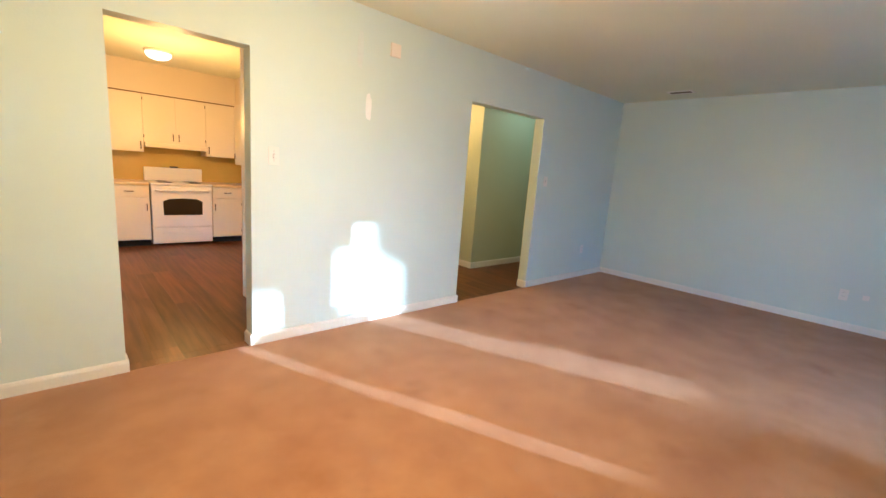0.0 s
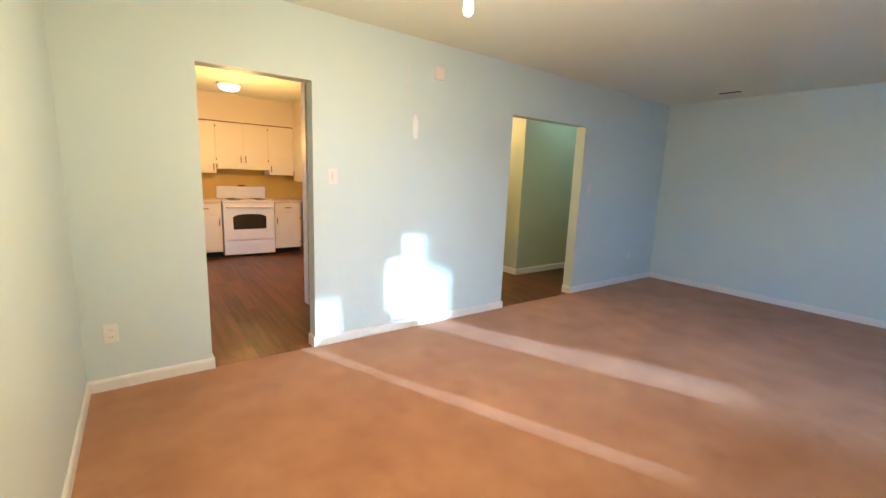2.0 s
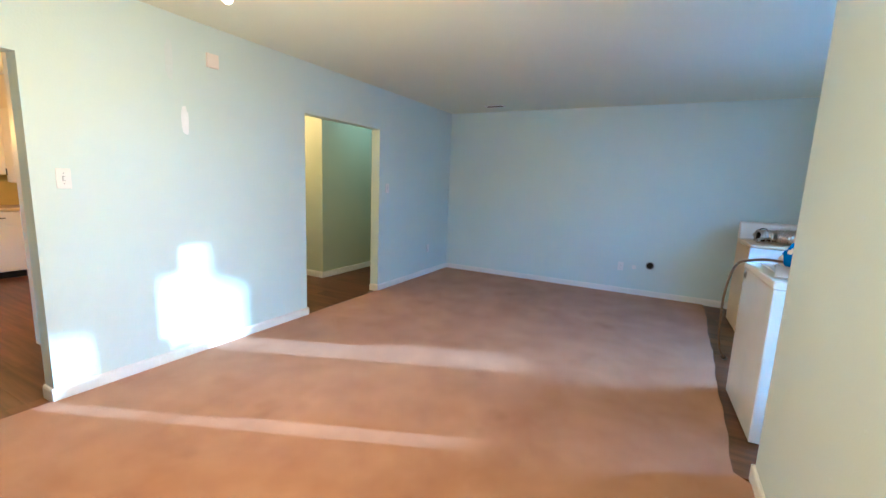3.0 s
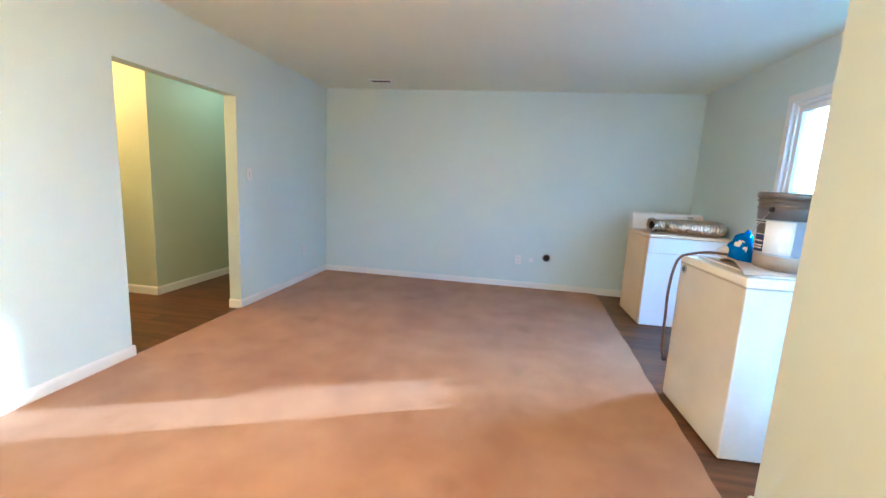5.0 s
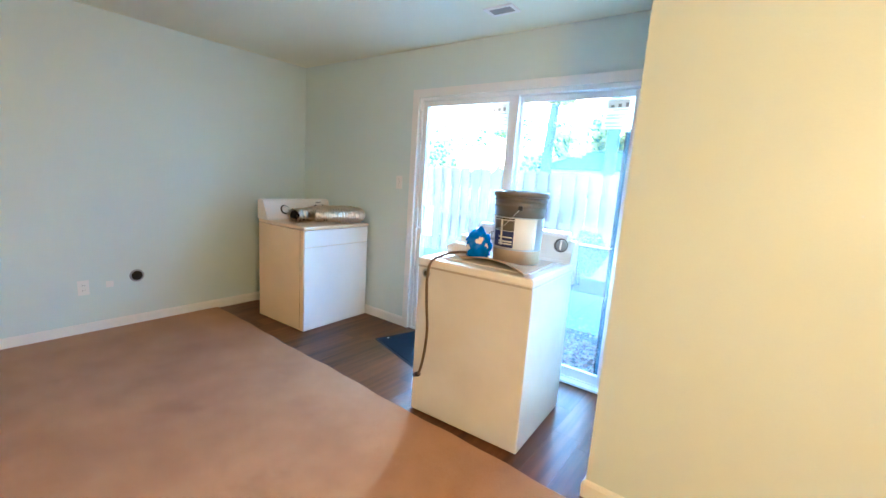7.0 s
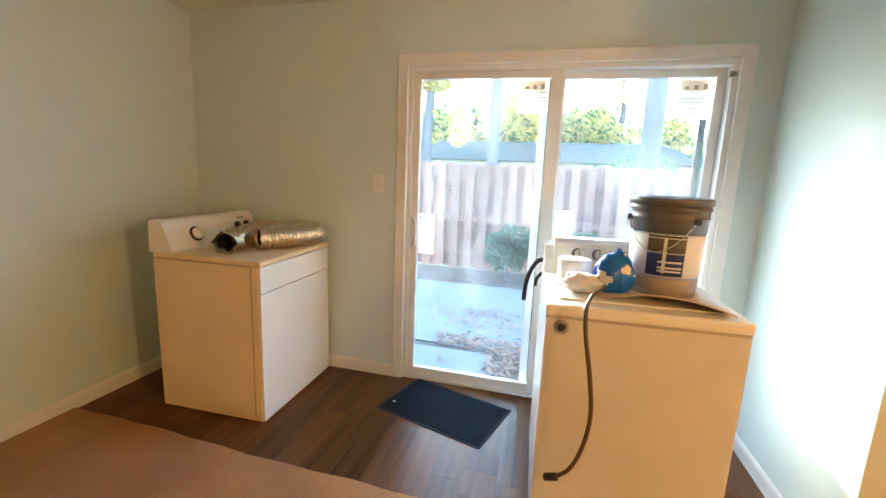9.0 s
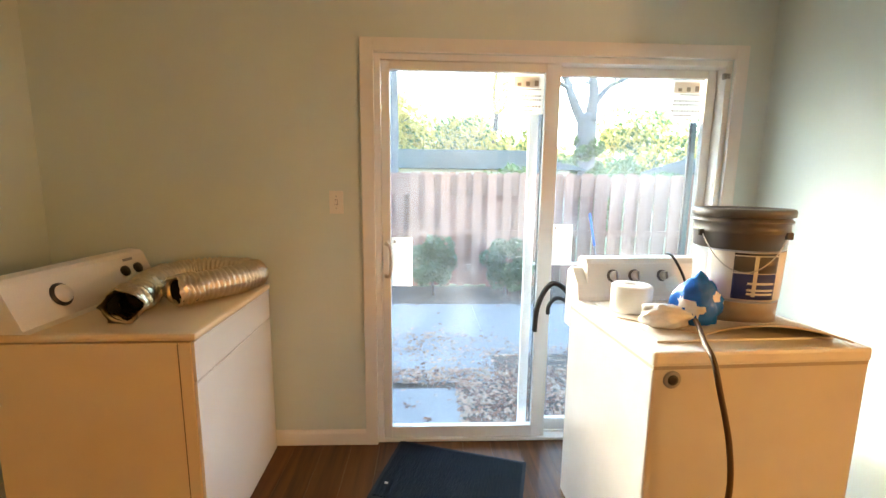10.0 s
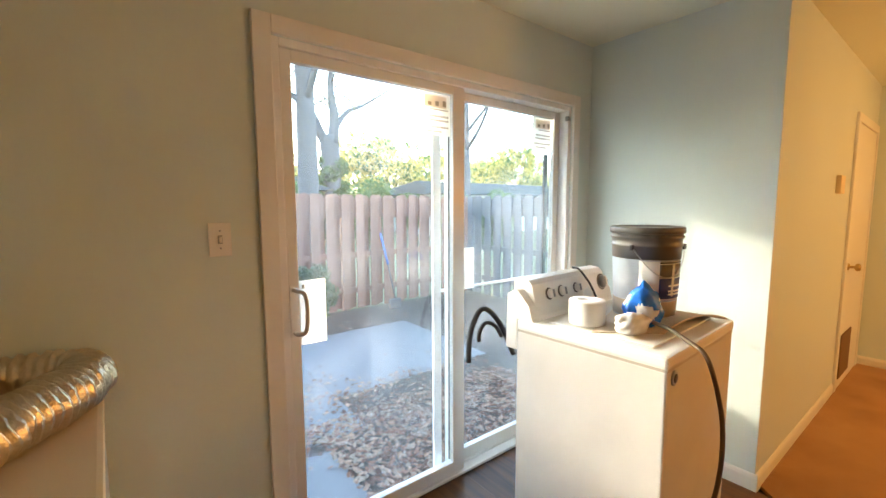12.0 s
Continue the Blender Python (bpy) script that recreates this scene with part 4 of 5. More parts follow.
# front door in the entry wall
fd = thing("door_2", (0.63, YB, 0), "pale painted front door with a brown flap low down", "door", kind="structure")
part("leaf", box((0.22, YB + 0.0005, 0.005), (1.03, YB + 0.012, 2.03), 0.003), TRIM, fd, "flat pale door leaf")
cs = bmesh.new()
add_box(cs, (0.155, YB + 0.0005, 0), (0.217, YB + 0.018, 2.035), bevel=0.004)
add_box(cs, (1.033, YB + 0.0005, 0), (1.095, YB + 0.018, 2.035), bevel=0.004)
add_box(cs, (0.155, YB + 0.0005, 2.036), (1.095, YB + 0.018, 2.1), bevel=0.004)
part("casing", cs, TRIM, fd)
part("knob", moved(lathe([(0.028, 0), (0.028, 0.005), (0.010, 0.012), (0.010, 0.035), (0.026, 0.045), (0.029, 0.058), (0.022, 0.07), (0.006, 0.073)], 24), Matrix.Translation((0.975, YB + 0.012, 0.97)) @ Euler((radians(-90), 0, 0)).to_matrix().to_4x4()), BRASS, fd, "round brass door knob")
part("flap", box((0.62, YB + 0.0125, 0.09), (1.0, YB + 0.022, 0.44), 0.004), BROWN, fd, "brown low flap")
th = thing("thermostat", (1.535, YB, 1.57), "small beige box on the entry wall", "thermostat")
part("cover", box((1.47, YB + 0.0005, 1.51), (1.60, YB + 0.028, 1.63), 0.006), ENAMEL_WARM, th)


# kitchen
def pull(parent, x, y, z, vertical=True):
    a, b = ((x, y, z - 0.04), (x, y, z + 0.04)) if vertical else ((x - 0.04, y, z), (x + 0.04, y, z))
    a, b = Vector(a), Vector(b)
    o = Vector((0, -0.022, 0))
    part("pull", tube(curve_points([a, a + o, b + o, b], 10), 0.006, 6), BRONZE, parent, "dark bronze pull")


def door_front(parent, x0, x1, z0, z1, y, side, m=None):
    d = part("door", box((x0 + 0.001, y - 0.010, z0 + 0.001), (x1 - 0.001, y - 0.0005, z1 - 0.001), 0.002), m or CABINET, parent)
    if side:
        x = x1 - 0.035 if side > 0 else x0 + 0.035
        pull(d, x, y - 0.010, z0 + 0.09 if z0 > 1 else z1 - 0.12)
        hx = x0 + 0.006 if side > 0 else x1 - 0.006
        for z in (z0 + 0.08, z1 - 0.08):
            part("hinge", box((hx - 0.005, y - 0.013, z - 0.018), (hx + 0.005, y - 0.0102, z + 0.018)), BRONZE, d)


def upper(x0, x1, z0, splits, sides):
    c = thing("upper_cabinet", ((x0 + x1) / 2, 7.6, z0), "painted upper kitchen cabinet, lamp yellow put into its cream", "cabinet", "kitchen upper cabinets")
    part("body", box((x0 + 0.0005, 7.4505, z0), (x1 - 0.0005, 7.7795, 2.0595), 0.002), CABINET, c)
    w = (x1 - x0) / splits
    for i in range(splits):
        door_front(c, x0 + w * i, x0 + w * (i + 1), z0, 2.05, 7.45, sides[i])


def base(x0, x1, drawers, side):
    c = thing("base_cabinet", ((x0 + x1) / 2, 7.5, 0), "painted base kitchen cabinet with dark pulls, lamp yellow put into its cream", "cabinet", "kitchen base cabinets")
    part("body", box((x0 + 0.0005, 7.18, 0.09), (x1 - 0.0005, 7.7795, 0.83), 0.002), CABINET, c)
    part("toe_kick", box((x0 + 0.0005, 7.24, 0.0), (x1 - 0.0005, 7.77, 0.0895)), DARK, c)
    door_front(c, x0, x1, 0.10, 0.66, 7.18, side)
    dr = part("drawer", box((x0 + 0.004, 7.162, 0.67), (x1 - 0.004, 7.1795, 0.82), 0.003), CABINET, c)
    pull(dr, (x0 + x1) / 2, 7.162, 0.75, False)


upper(0.55, 0.99, 1.265, 1, (1,))
upper(0.99, 1.43, 1.265, 1, (1,))
upper(1.43, 2.19, 1.40, 2, (1, -1))
upper(2.19, 2.60, 1.265, 1, (-1,))
base(0.55, 0.99, 1, 1)
base(0.99, 1.43, 1, 1)
base(2.19, 2.60, 1, -1)
hood = thing("range_hood", (1.81, 7.5, 1.34), "shallow white range hood under the cabinets", "range hood")
part("shell", box((1.435, 7.36, 1.335), (2.185, 7.779, 1.3985), 0.008), CABINET, hood)
counter = thing("countertop", (1.5, 7.45, 0.83), "yellowish laminate countertop beside the stove", "countertop")
part("slab", box((0.5, 7.15, 0.8305), (1.43, 7.779, 0.865), 0.006), COUNTER, counter)
part("slab", box((2.195, 7.15, 0.8305), (2.929, 7.779, 0.865), 0.006), COUNTER, counter)
structure("backsplash", [((0.5, 7.772, 0.866), (2.92, 7.7795, 1.40))], TILE, "yellow tiled backsplash")
side_cab = thing("side_cabinet", (2.77, 6.4, 1.2), "painted upper cabinet on the side wall, lamp yellow put into its cream", "cabinet", "kitchen upper cabinets")
part("body", box((2.601, 5.3, 1.17), (2.929, 7.44, 2.0595), 0.002), CABINET, side_cab)
for i in range(3):
    y = 5.3 + 0.713 * i
    dd = part("door", box((2.583, y + 0.004, 1.175), (2.6005, y + 0.709, 2.05), 0.003), CABINET, side_cab)
    part("pull", tube([(2.57, y + 0.66, 1.26), (2.57, y + 0.66, 1.34)], 0.006, 6), BRONZE, dd)
structure("wall_kitchen_stub", [((1.775, 4.31, 0), (2.929, 4.43, H))], WALL_KITCHEN, "pale stub wall inside the kitchen")


def stove():
    x0, x1 = 1.445, 2.18
    s = thing("stove", (1.81, 7.4, 0), "white electric range with a dark oven window", "stove")
    part("body", box((x0, 7.16, 0.03), (x1, 7.76, 0.84), 0.004), ENAMEL, s)
    part("cooktop", box((x0 - 0.004, 7.12, 0.841), (x1 + 0.004, 7.77, 0.868), 0.008), ENAMEL, s, "white cooktop")
    for x, y, r in ((1.63, 7.28, 0.09), (2.0, 7.28, 0.075), (1.63, 7.56, 0.075), (2.0, 7.56, 0.09)):
        part("burner", moved(lathe([(r, 0.0), (r, 0.006), (r * 0.8, 0.01), (0.02, 0.01)], 24), Matrix.Translation((x, y, 0.8685))), BLACK, s)
    part("backguard", box((x0, 7.70, 0.868), (x1, 7.768, 1.06), 0.01), ENAMEL, s, "raised white control backguard")
    part("panel_strip", box((x0 + 0.03, 7.694, 0.90), (x1 - 0.03, 7.6995, 0.96), 0.001), PANEL, s)
    part("clock", box((1.76, 7.66, 1.062), (1.86, 7.70, 1.085), 0.003), BLACK, s)
    d = part("oven_door", box((x0 + 0.004, 7.13, 0.27), (x1 - 0.004, 7.159, 0.83), 0.006), ENAMEL, s, "white oven door")
    w = bmesh.new()
    outline = [(-0.235, 0.43), (0.235, 0.43), (0.24, 0.62), (0.17, 0.655), (0.0, 0.665), (-0.17, 0.655), (-0.24, 0.62)]
    a = [w.verts.new((1.812 + x, 7.1295, z)) for x, z in outline]
    b = [w.verts.new((1.812 + x, 7.126, z)) for x, z in outline]
    w.faces.new(a)
    w.faces.new(b[::-1])
    for i in range(len(a)):
        w.faces.new((a[i], a[(i + 1) % len(a)], b[(i + 1) % len(a)], b[i]))
    part("window", w, OVEN_GLASS, d, "dark oven window")
    part("handle", tube(curve_points([(x0 + 0.05, 7.13, 0.77), (x0 + 0.08, 7.09, 0.775), (1.81, 7.085, 0.775), (x1 - 0.08, 7.09, 0.775), (x1 - 0.05, 7.13, 0.77)], 20), 0.013, 8), ENAMEL, d, "white oven handle")
    dr = part("drawer", box((x0 + 0.004, 7.135, 0.04), (x1 - 0.004, 7.159, 0.255), 0.006), ENAMEL, s, "white storage drawer")
    part("drawer_grip", box((x0 + 0.12, 7.125, 0.165), (x1 - 0.12, 7.1348, 0.19), 0.003), ENAMEL, dr)


stove()


# ---- outside ----
G = -0.13
gm = bmesh.new()
gv = [gm.verts.new(p) for p in ((-300, -300, G - 0.03), (300, -300, G - 0.03), (300, 300, G - 0.03), (-300, 300, G - 0.03))]
gm.faces.new(gv)
part("ground", gm, GRASS, None, "rough grass ground", "structure")
structure("soil_bed", [((0.2, -5.6, G - 0.05), (9.5, YS - 0.13, G - 0.012))], SOIL, "dark soil of the yard")
structure("patio", [((4.0, -4.55, G - 0.06), (8.6, -2.35, G)), ((2.3, -4.55, G - 0.06), (3.997, -2.9, G)), ((4.34, -2.22, G - 0.06), (5.9, -1.52, G + 0.01))], CONCRETE, "grey concrete patio slabs")


def leaf_mesh(count, region, seed, size=(0.025, 0.06), pile=0.0, dense=None):
    """Many curled dry leaves as one mesh."""
    rng = random.Random(seed)
    verts, faces, mats = [], [], []
    for _ in range(count):
        x, y = region(rng)
        z = G + 0.004 + rng.uniform(0, pile) 
        s = rng.uniform(*size)
        a = rng.uniform(0, 2 * math.pi)
        tx, ty = rng.uniform(-0.6, 0.6), rng.uniform(-0.6, 0.6)
        ca, sa = math.cos(a), math.sin(a)
        base_i = len(verts)
        for u, v, w in ((-1, 0, 0.1), (-0.2, 0.42, 0.22), (0.5, 0.3, 0.1), (1, 0, 0.25), (0.4, -0.35, 0.2), (-0.3, -0.4, 0.25), (0, 0, 0)):
            px, py = s * 0.5 * u, s * 0.5 * v * 1.3
            verts.append((x + ca * px - sa * py, y + sa * px + ca * py, max(z + s * 0.4 * w + px * tx * 0.5 + py * ty * 0.5, G + 0.002)))
        m = rng.randrange(4)
        for i in range(6):
            faces.append((base_i + i, base_i + (i + 1) % 6, base_i + 6))
            mats.append(m)
    return verts, faces, mats


def stuff(name, verts, faces, mats, materials, label, category=""):
    me = bpy.data.meshes.new(name)
    me.from_pydata(verts, [], faces)
    for m in materials:
        me.materials.append(m)
    me.polygons.foreach_set("material_index", mats)
    me.update()
    return tagged(new(name, me), label, category, kind="stuff")


def near_pile(rng):
    while True:
        x, y = rng.uniform(2.5, 4.9), rng.uniform(-3.0, -1.52)
        if y > -2.3 and x > 4.36 and rng.random() < 0.97:
            continue
        if y < -2.55 and rng.random() < 0.8:
            continue
        return x, y


def scatter(rng):
    if rng.random() < 0.35:
        return 4.55 + rng.gauss(0, 0.45), -3.25 + rng.gauss(0, 0.16)
    if rng.random() < 0.45:
        return rng.uniform(2, 7.5), -4.75 + rng.gauss(0, 0.13)
    return rng.uniform(0.5, 8.5), rng.uniform(-5.5, -1.7)


v1, f1, m1 = leaf_mesh(5200, near_pile, 11, pile=0.03)
stuff("fallen_leaves", v1, f1, m1, LEAF_DRY, "drift of brown and tan fallen leaves by the door", "leaves")
v1, f1, m1 = leaf_mesh(850, scatter, 12, pile=0.004)
stuff("scattered_leaves", v1, f1, m1, LEAF_DRY, "brown leaves scattered over patio and soil", "leaves")


def fence(name, start, way, length, m, label, normal):
    f = thing(name, (*start, G), label, "fence", kind="structure")
    start, way, normal = Vector((*start, 0)), Vector((*way, 0)), Vector((*normal, 0))
    top = 1.62
    R = Matrix((way, normal, Vector((0, 0, 1)))).transposed().to_4x4()
    T = Matrix.Translation(start) @ R
    for z, tall in ((0.12, 0.085), (0.66, 0.085), (1.27, 0.30)):
        part("rail", moved(box((0, -0.019, z), (length, 0.019, z + tall), 0.002), T), m, f)
    rng = random.Random(7)
    w = 0.13
    me = bpy.data.meshes.new("picket")
    q = bmesh.new()
    pr = [(-w / 2, 0), (w / 2, 0), (w / 2, 1.70), (w * 0.3, 1.74), (-w * 0.3, 1.74), (-w / 2, 1.70)]
    a = [q.verts.new((x, -0.008, z)) for x, z in pr]
    b = [q.verts.new((x, 0.008, z)) for x, z in pr]
    q.faces.new(a)
    q.faces.new(b[::-1])
    for i in range(6):
        q.faces.new((a[i], b[i], b[(i + 1) % 6], a[(i + 1) % 6]))
    bmesh.ops.recalc_face_normals(q, faces=q.faces)
    q.to_mesh(me)
    q.free()
    me.materials.append(m)
    step = 0.235
    for k in range(int(length / step)):
        for side, off in ((1, 0.0), (-1, step / 2)):
            ob = new("picket", me)
            ob.parent = f
            ob.matrix_parent_inverse = f.matrix_world.inverted()
            ob.matrix_basis = T @ pose(w / 2 + k * step + off, side * 0.042, G + 0.01 + rng.uniform(-0.012, 0.012), 0, rng.uniform(-0.5, 0.5), 0)
    for k in range(int(length / 2.4) + 1):
        part("post", moved(box((-0.045, -0.045, G - 0.05), (0.045, 0.045, 1.6), 0.004), T @ Matrix.Translation((min(k * 2.4, length), -0.085, 0))), m, f)


fence("fence", (0.25, -5.6), (1, 0), 9.2, FENCE, "reddish cedar board fence across the yard", (0, 1))
fence("side_fence", (0.2, -5.55), (0, 1), 4.0, FENCE_GREY, "grey board fence at the side of the yard, shade in its colour", (1, 0))


def leaf_cloud(centres, count, size, seed, stretch=(1, 1, 1), mats=1):
    """Leaves about clump centres (x, y, z, radius)."""
    rng = random.Random(seed)
    verts, faces, mi = [], [], []
    for _ in range(count):
        cx, cy, cz, r = centres[rng.randrange(len(centres))]
        while True:
            d = Vector((rng.uniform(-1, 1), rng.uniform(-1, 1), rng.uniform(-1, 1)))
            if 0.3 < d.length < 1:
                break
        d = d.normalized() * r * rng.uniform(0.6, 1.05)
        p = Vector((cx + d.x * stretch[0], cy + d.y * stretch[1], cz + d.z * stretch[2]))
        n = Vector((rng.gauss(0, 1), rng.gauss(0, 1), rng.gauss(0, 1))).normalized()
        s = rng.uniform(*size)
        t = n.orthogonal().normalized()
        u = n.cross(t)
        i = len(verts)
        verts += [p - t * s, p + u * s * 0.45 + n * s * 0.15, p + t * s, p - u * s * 0.45 + n * s * 0.15]
        faces += [(i, i + 1, i + 2), (i, i + 2, i + 3)]
        k = rng.randrange(mats)
        mi += [k, k]
    return [tuple(v) for v in verts], faces, mi


def raw_part(name, verts, faces, mi, materials, parent, label="", kind=""):
    me = bpy.data.meshes.new(name)
    me.from_pydata(verts, [], faces)
    for m in materials:
        me.materials.append(m)
    me.polygons.foreach_set("material_index", mi)
    me.update()
    ob = new(name, me)
    ob.parent = parent
    ob.matrix_parent_inverse = parent.matrix_world.inverted()
    return tagged(ob, label=label, kind=kind)


def shrub(x, y, r, seed):
    rng = random.Random(seed)
    s = thing("shrub", (x, y, G), "small rounded green shrub in front of the fence", "shrub", "shrubs by the fence")
    tr = tube([(x, y, G), (x + 0.02, y, G + r * 0.8)], 0.02, 8)
    part("stem", tr, BARK, s)
    cl = []
    for _ in range(16):
        d = Vector((rng.gauss(0, 1), rng.gauss(0, 1), rng.gauss(0, 1))).normalized() * r * rng.uniform(0.4, 0.72)
        cl.append((x + d.x, y + d.y, max(G + 0.16, G + r * 1.15 + d.z), r * rng.uniform(0.28, 0.42)))
    v, f, mi = leaf_cloud(cl, 5200, (0.018, 0.034), seed)
    raw_part("foliage", v, f, mi, (LEAF_SHRUB,), s, "dense small green leaves")


shrub(4.5, -5.0, 0.40, 21)
shrub(3.45, -5.02, 0.41, 22)


def tree(x, y, r, height, seed, crown, label, ivy=0, leaves=3000, crown_z=(5, 9), lean=(0, 0)):
    rng = random.Random(seed)
    t = thing("tree", (x, y, G), label, "tree")
    ctrl = [(x + lean[0] * k / 6 + rng.uniform(-.06, .06) * k * 0.5, y + lean[1] * k / 6, G - 0.1 + height * k / 6) for k in range(7)]
    pts = curve_points(ctrl, 30)
    part("trunk", tube(pts, r, 16, radii=[r * (1.25 if i < 2 else 1) * (1 - 0.65 * i / 30) * rng.uniform(0.96, 1.04) for i in range(31)]), BARK, t, "tall grey-brown trunk")
    ends = []
    for k in range(9):
        i = rng.randrange(9, 29)
        p = pts[i]
        a = rng.uniform(0, 2 * math.pi)
        L = rng.uniform(1.2, 3.4) * (1.2 - i / 40)
        d = Vector((math.cos(a), math.sin(a), rng.uniform(0.3, 0.9)))
        lp = [p, p + d * L * 0.35 + Vector((0, 0, .1)), p + d * L * 0.7 + Vector((rng.uniform(-.3, .3), rng.uniform(-.3, .3), .3)), p + d * L + Vector((0, 0, .5))]
        q = curve_points(lp, 12)
        rr = r * 0.32 * (1.2 - i / 40)
        limb = part("limb", tube(q, rr, 8, radii=[rr * (1 - 0.85 * j / 12) for j in range(13)]), BARK, t)
        ends.append(q[-1])
        for _ in range(3):
            e = q[rng.randrange(5, 12)]
            d2 = Vector((rng.gauss(0, 1), rng.gauss(0, 1), rng.uniform(0.1, 1))).normalized() * rng.uniform(0.5, 1.3)
            part("twig", tube([e, e + d2 * 0.5 + Vector((0, 0, .06)), e + d2], rr * 0.25, 5, radii=[rr * .3, rr * .2, rr * .06]), BARK, limb)
            ends.append(e + d2)
    if leaves:
        cl = [(e.x, e.y, e.z, rng.uniform(0.35, 0.8)) for e in ends]
        v, f, mi = leaf_cloud(cl, leaves, (0.05, 0.10), seed)
        raw_part("crown", v, f, mi, crown, t, "thin autumn leaves")
    if ivy:
        cl = [(p.x + rng.uniform(-r, r), p.y + rng.uniform(-r, r), p.z, r * rng.uniform(0.6, 1.1)) for p in pts[:int(30 * ivy)]]
        v, f, mi = leaf_cloud(cl, 9000, (0.06, 0.13), seed + 1)
        raw_part("ivy", v, f, mi, (LEAF_GREEN,), t, "ivy climbing the trunk")


def forked_tree(x, y, seed):
    """A short stout trunk that splits, ivy on its lower part."""
    rng = random.Random(seed)
    t = thing("tree", (x, y, G), "forked bare tree with ivy on its stout trunk", "tree")
    pts = curve_points([(x, y, G - 0.1), (x + 0.05, y, 1.5), (x - 0.04, y, 3.2), (x, y, 4.9)], 16)
    part("trunk", tube(pts, 0.42, 16, radii=[(0.55 - 0.008 * i) * rng.uniform(0.95, 1.05) for i in range(17)]), BARK, t, "stout grey-brown trunk")
    limbs = (((0.15, 4.5), (0.7, 5.5), (1.1, 6.9), (1.3, 9.0)), ((-0.1, 4.5), (-0.25, 5.8), (-0.15, 7.2), (-0.35, 9.5)), ((-0.2, 5.2), (-0.9, 6.1), (-1.9, 6.6), (-3.4, 7.6)), ((0.6, 5.4), (0.9, 6.0), (1.9, 6.6), (2.5, 7.8)))
    ends = []
    for k, limb_line in enumerate(limbs):
        q = curve_points([(x + dx, y + rng.uniform(-0.2, 0.2), z) for dx, z in limb_line], 16)
        r0 = (0.26, 0.30, 0.15, 0.13)[k]
        limb = part("limb", tube(q, r0, 10, radii=[r0 * (1 - 0.7 * j / 16) for j in range(17)]), BARK, t)
        for _ in range(7):
            e = q[rng.randrange(5, 16)]
            d2 = Vector((rng.gauss(0, 1), rng.gauss(0, 0.6), rng.uniform(0.1, 1))).normalized() * rng.uniform(1.0, 2.4)
            part("twig", tube([e, e + d2 * 0.5 + Vector((0, 0, .1)), e + d2], 0.03, 5, radii=[.05, .03, .012]), BARK, limb)
            ends.append(e + d2)
    v, f, mi = leaf_cloud([(e.x, e.y, e.z, rng.uniform(0.3, 0.7)) for e in ends], 900, (0.05, 0.10), seed)
    raw_part("crown", v, f, mi, (LEAF_YELLOW,), t, "few autumn leaves")
    cl = [(p.x + rng.uniform(-0.4, 0.4), p.y + rng.uniform(-0.4, 0.4), p.z, rng.uniform(0.3, 0.6)) for p in pts[:13]]
    cl += [(x + rng.uniform(-0.9, 0.9), y + rng.uniform(-0.3, 0.3), rng.uniform(0, 2.4), rng.uniform(0.4, 0.6)) for _ in range(10)]
    v, f, mi = leaf_cloud(cl, 10000, (0.06, 0.13), seed + 1)
    raw_part("ivy", v, f, mi, (LEAF_GREEN,), t, "ivy climbing the trunk")


tree(1.97, -9.0, 0.25, 13, 31, (LEAF_YELLOW,), "tall bare trunk behind the fence", leaves=500)
tree(5.42, -9.0, 0.17, 12, 32, (LEAF_YELLOW,), "slim bare tree behind the fence", leaves=500)
forked_tree(-3.0, -19.5, 33)
tree(-7.0, -14.0, 0.3, 12, 34, (LEAF_YELLOW,), "bare tree with low branches beyond the fence", leaves=900)
tree(0.2, -27.0, 0.3, 9, 35, (LEAF_YELLOW,), "yellow-leaved tree far behind the fence", leaves=9000)
tree(7.5, -24.0, 0.3, 10, 36, (LEAF_YELLOW, LEAF_GREEN), "yellow-green tree far behind the fence", leaves=9000)



# Added tree out of view; trunk and crown cut the sun patches to shape.
def sun_blocker_tree(x, y, clumps, seed):
    t = thing("tree", (x, y, G), "added leafy tree beyond the yard that shapes the sun patches", "tree")
    part("trunk", tube(curve_points([(x, y, G - .1), (x + .1, y, 2), (x, y, 4), (x + .1, y, 7)], 16), 0.16, 12, radii=[0.18 * (1 - 0.6 * i / 16) for i in range(17)]), BARK, t, "grey trunk")
    v, f, mi = leaf_cloud(clumps, 4200, (0.05, 0.10), seed)
    raw_part("crown", v, f, mi, (LEAF_YELLOW,), t, "thin autumn leaves")
    return t


# Leaves added only to dim the sun on washer, deck and alcove wall.
def blocker_leaves(t, spots, count, seed):
    v, f, mi = leaf_cloud(spots, count, (0.05, 0.09), seed)
    raw_part("sun_blocking_leaves", v, f, mi, (LEAF_YELLOW,), t, "thin autumn leaves")


first_blocker = sun_blocker_tree(7.17, -9.6, [(6.93 + dx, -9.6 + dy, 3.80 + dz, 0.27) for dx in (0.0, 0.22) for dy in (-.2, .2) for dz in (0, 0.45, 0.9)] + [(7.31, -9.6, 3.66, 0.10)], 41)
sun_blocker_tree(8.3, -9.7, [(8.32 + dx, -9.7 + dy, 3.97 + dz, 0.33) for dx in (0, 0.3) for dy in (-.2, .2) for dz in (0, 0.5, 1.0)], 42)

blocker_leaves(first_blocker, [(7.62, -9.6, z, 0.15) for z in (2.3, 2.55, 2.8)], 210, 43)
blocker_leaves(first_blocker, [(x, -9.6, 2.99, 0.09) for x in (7.12, 7.32, 7.52, 7.67)], 110, 44)
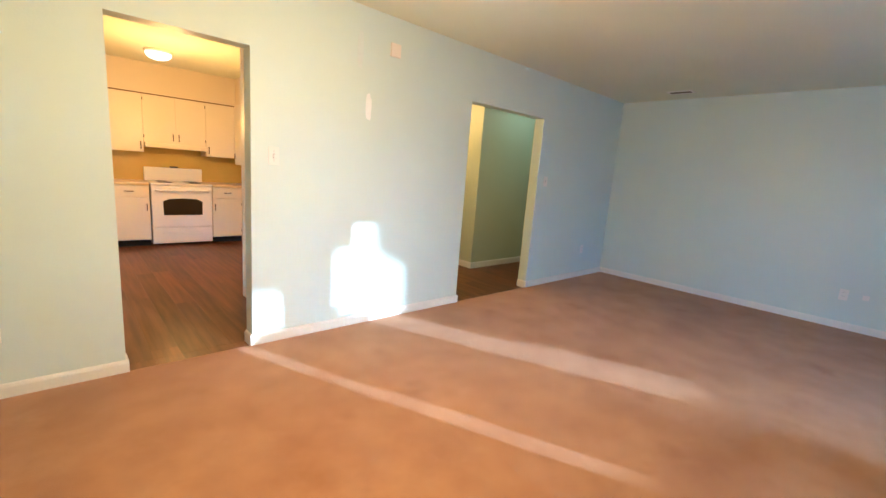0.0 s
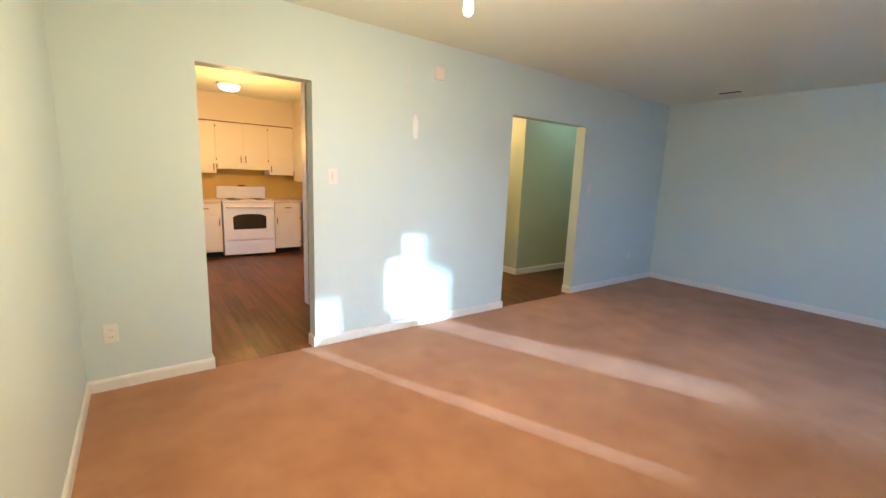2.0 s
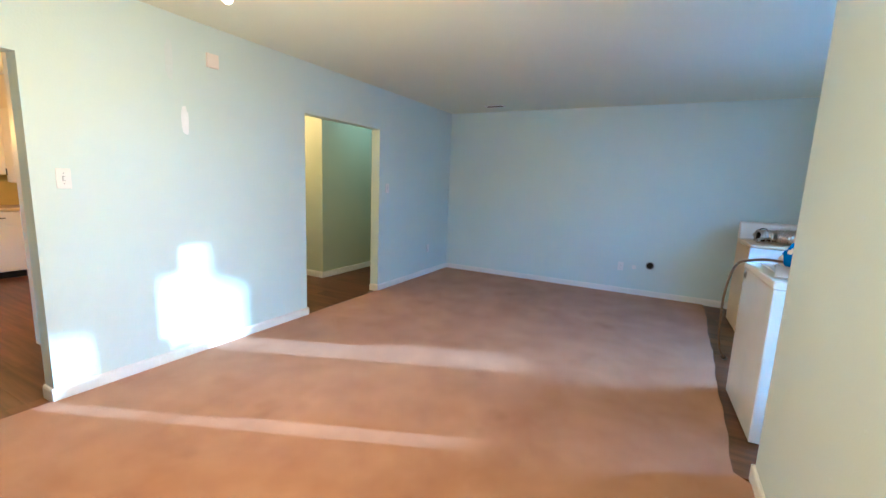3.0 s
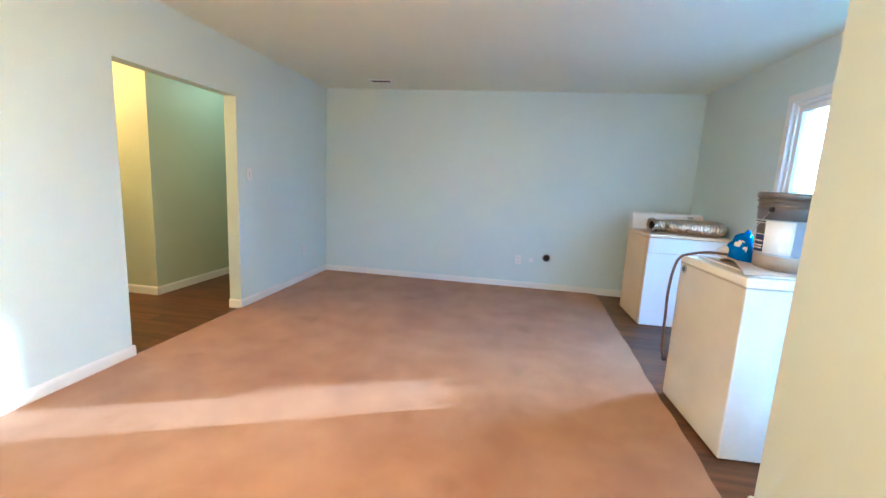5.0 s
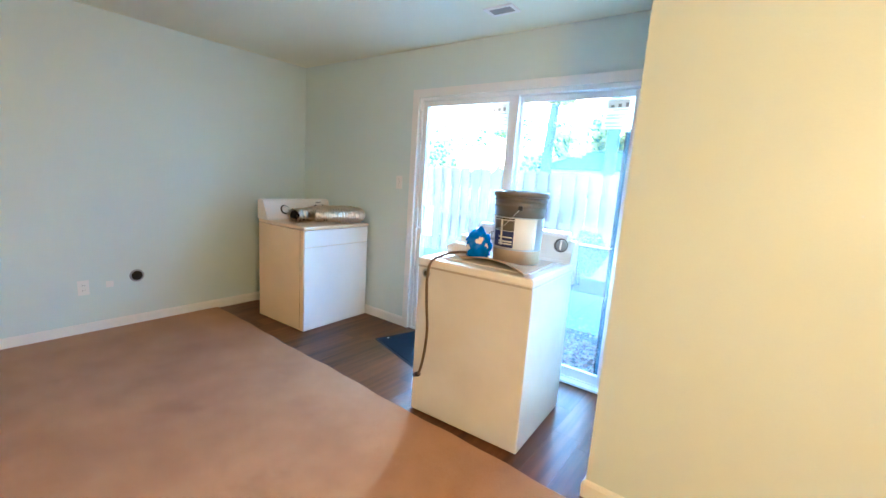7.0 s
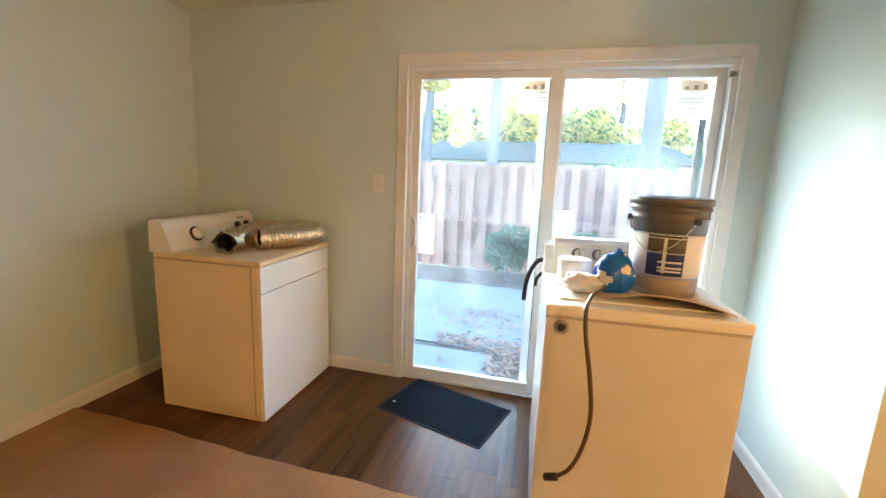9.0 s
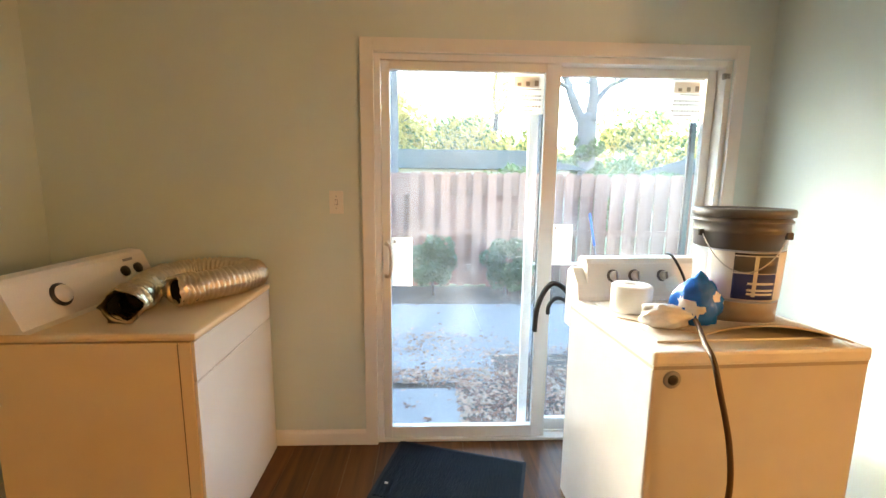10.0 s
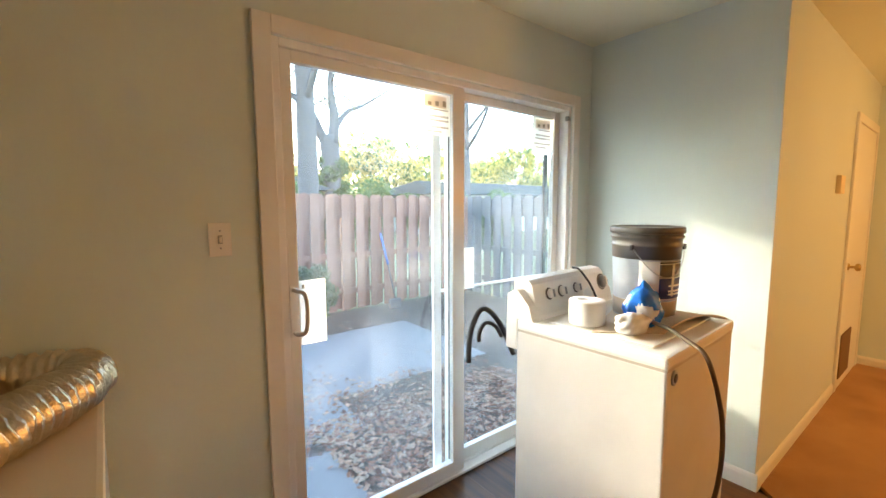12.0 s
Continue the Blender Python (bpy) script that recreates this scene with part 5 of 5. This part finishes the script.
blocker_leaves(first_blocker, [(x, -9.6, z, 0.20) for x in (6.30, 6.46) for z in (2.35, 2.7, 3.0)], 340, 45)

rng = random.Random(50)
cl = []
for _ in range(170):
    x = rng.uniform(-34, 30)
    y = -30 + rng.uniform(-4, 4)
    cl.append((x, y, rng.uniform(0.5, 6.2), rng.uniform(0.9, 1.9)))
cl += [(rng.uniform(-4, 16), -27 + rng.uniform(-1, 1), rng.uniform(2.0, 5.2), rng.uniform(0.8, 1.4)) for _ in range(50)]
v, f, mi = leaf_cloud(cl, 80000, (0.12, 0.26), 51, mats=3)
stuff("far_woods", v, f, mi, (LEAF_YELLOW, LEAF_YELLOW, LEAF_GREEN), "band of yellow and green autumn trees", "woods")
cl = [(rng.uniform(-9, -0.8), -13.2 + rng.uniform(-.5, .5), rng.uniform(0.2, 1.9), rng.uniform(0.3, 0.6)) for _ in range(46)]
cl += [(rng.uniform(0.6, 2.5), -13.2 + rng.uniform(-.4, .4), rng.uniform(0.4, 1.9), rng.uniform(0.3, 0.55)) for _ in range(14)]
v, f, mi = leaf_cloud(cl, 20000, (0.05, 0.1), 52, mats=1)
stuff("hedge", v, f, mi, (LEAF_GREEN,), "loose green hedge behind the fence", "hedge")


# neighbouring houses
def neighbour(x0, x1, y, eave, ridge):
    hs = thing("neighbour_house", ((x0 + x1) / 2, y, G), "low neighbouring house with a grey shingle roof", "house")
    part("wall", box((x0 + 0.6, y - 6.4, G), (x1 - 0.6, y, eave + 0.1)), SIDING, hs, "pale siding wall")
    rb = bmesh.new()
    rv = [rb.verts.new(p) for p in ((x0, y + 0.6, eave), (x1, y + 0.6, eave), (x1, y - 7.0, eave), (x0, y - 7.0, eave), (x0 + 1.6, y - 3.2, ridge), (x1 - 1.6, y - 3.2, ridge))]
    for q in ((0, 1, 5, 4), (1, 2, 5), (2, 3, 4, 5), (3, 0, 4), (0, 3, 2, 1)):
        rb.faces.new([rv[i] for i in q])
    part("roof", rb, ROOF, hs, "grey shingle hip roof")
    for k in range(3):
        x = x0 + (x1 - x0) * (0.2 + 0.28 * k)
        w = part("window", box((x, y - 0.02, 0.8), (x + 1.1, y + 0.03, 1.9), 0.01), VINYL, hs, "white framed window")
        part("pane", box((x + 0.06, y + 0.0305, 0.86), (x + 1.04, y + 0.035, 1.84)), OVEN_GLASS, w)


neighbour(-2.6, 11.6, -18.6, 2.2, 3.35)
neighbour(-24.0, -7.4, -17.6, 2.1, 3.0)

br = thing("broom", (2.02, -5.40, G), "blue handled broom leaning against the fence", "broom")
part("handle", tube([(2.05, -5.38, 0.54), (2.10, -5.52, 1.02)], 0.016, 8), HANDLE_BLUE, br, "blue handle")
part("lower_handle", tube([(2.02, -5.23, 0.02), (2.05, -5.38, 0.54)], 0.012, 8), BARK, br)
part("brush", box((1.92, -5.27, G), (2.12, -5.20, 0.02), 0.02), BARK, br, "dark worn bristles")


# floor boards, as separate planks
def plank_floor(name, x0, x1, y0, y1, seed, label):
    fl = thing(name, (x0, y0, 0), label, "", kind="structure")
    rng = random.Random(seed)
    w, L = 0.152, 1.22
    meshes = {}
    x = x0
    while x < x1 - 0.01:
        ww = min(w, x1 - x)
        y = y0 - rng.uniform(0, L * 0.9)
        while y < y1 - 0.01:
            a, b = max(y, y0), min(y + L, y1)
            if b - a > 0.02:
                key = (round(ww, 3), round(b - a, 3))
                if key not in meshes:
                    me = bpy.data.meshes.new("plank")
                    bm = bmesh.new()
                    add_box(bm, (0.0004, 0.0004, -0.011), (ww - 0.0004, b - a - 0.0004, 0.0))
                    bmesh.ops.recalc_face_normals(bm, faces=bm.faces)
                    bm.to_mesh(me)
                    bm.free()
                    me.materials.append(BOARDS)
                    meshes[key] = me
                ob = new("plank", meshes[key])
                ob.parent = fl
                ob.matrix_parent_inverse = fl.matrix_world.inverted()
                ob.location = (x, a, 0)
            y += L
        x += w


plank_floor("floor_alcove", XC, XE, YS, -0.27, 61, "dark wood-look plank floor of the laundry alcove")
plank_floor("floor_kitchen", -0.6, 2.93, YN + 0.12, 7.78, 62, "dark wood-look plank floor of the kitchen")
plank_floor("floor_hall", 3.34, 4.75, YN + 0.12, 5.9, 63, "dark wood-look plank floor of the hall")
plank_floor("floor_hall_side", 4.75, 7.0, YN + 0.12, 4.275, 64, "dark wood-look plank floor of the hall")
plank_floor("floor_sill", KX0, KX1, YN, YN + 0.12, 65, "dark planks in the opening")
plank_floor("floor_sill", HX0, HX1, YN, YN + 0.12, 66, "dark planks in the opening")
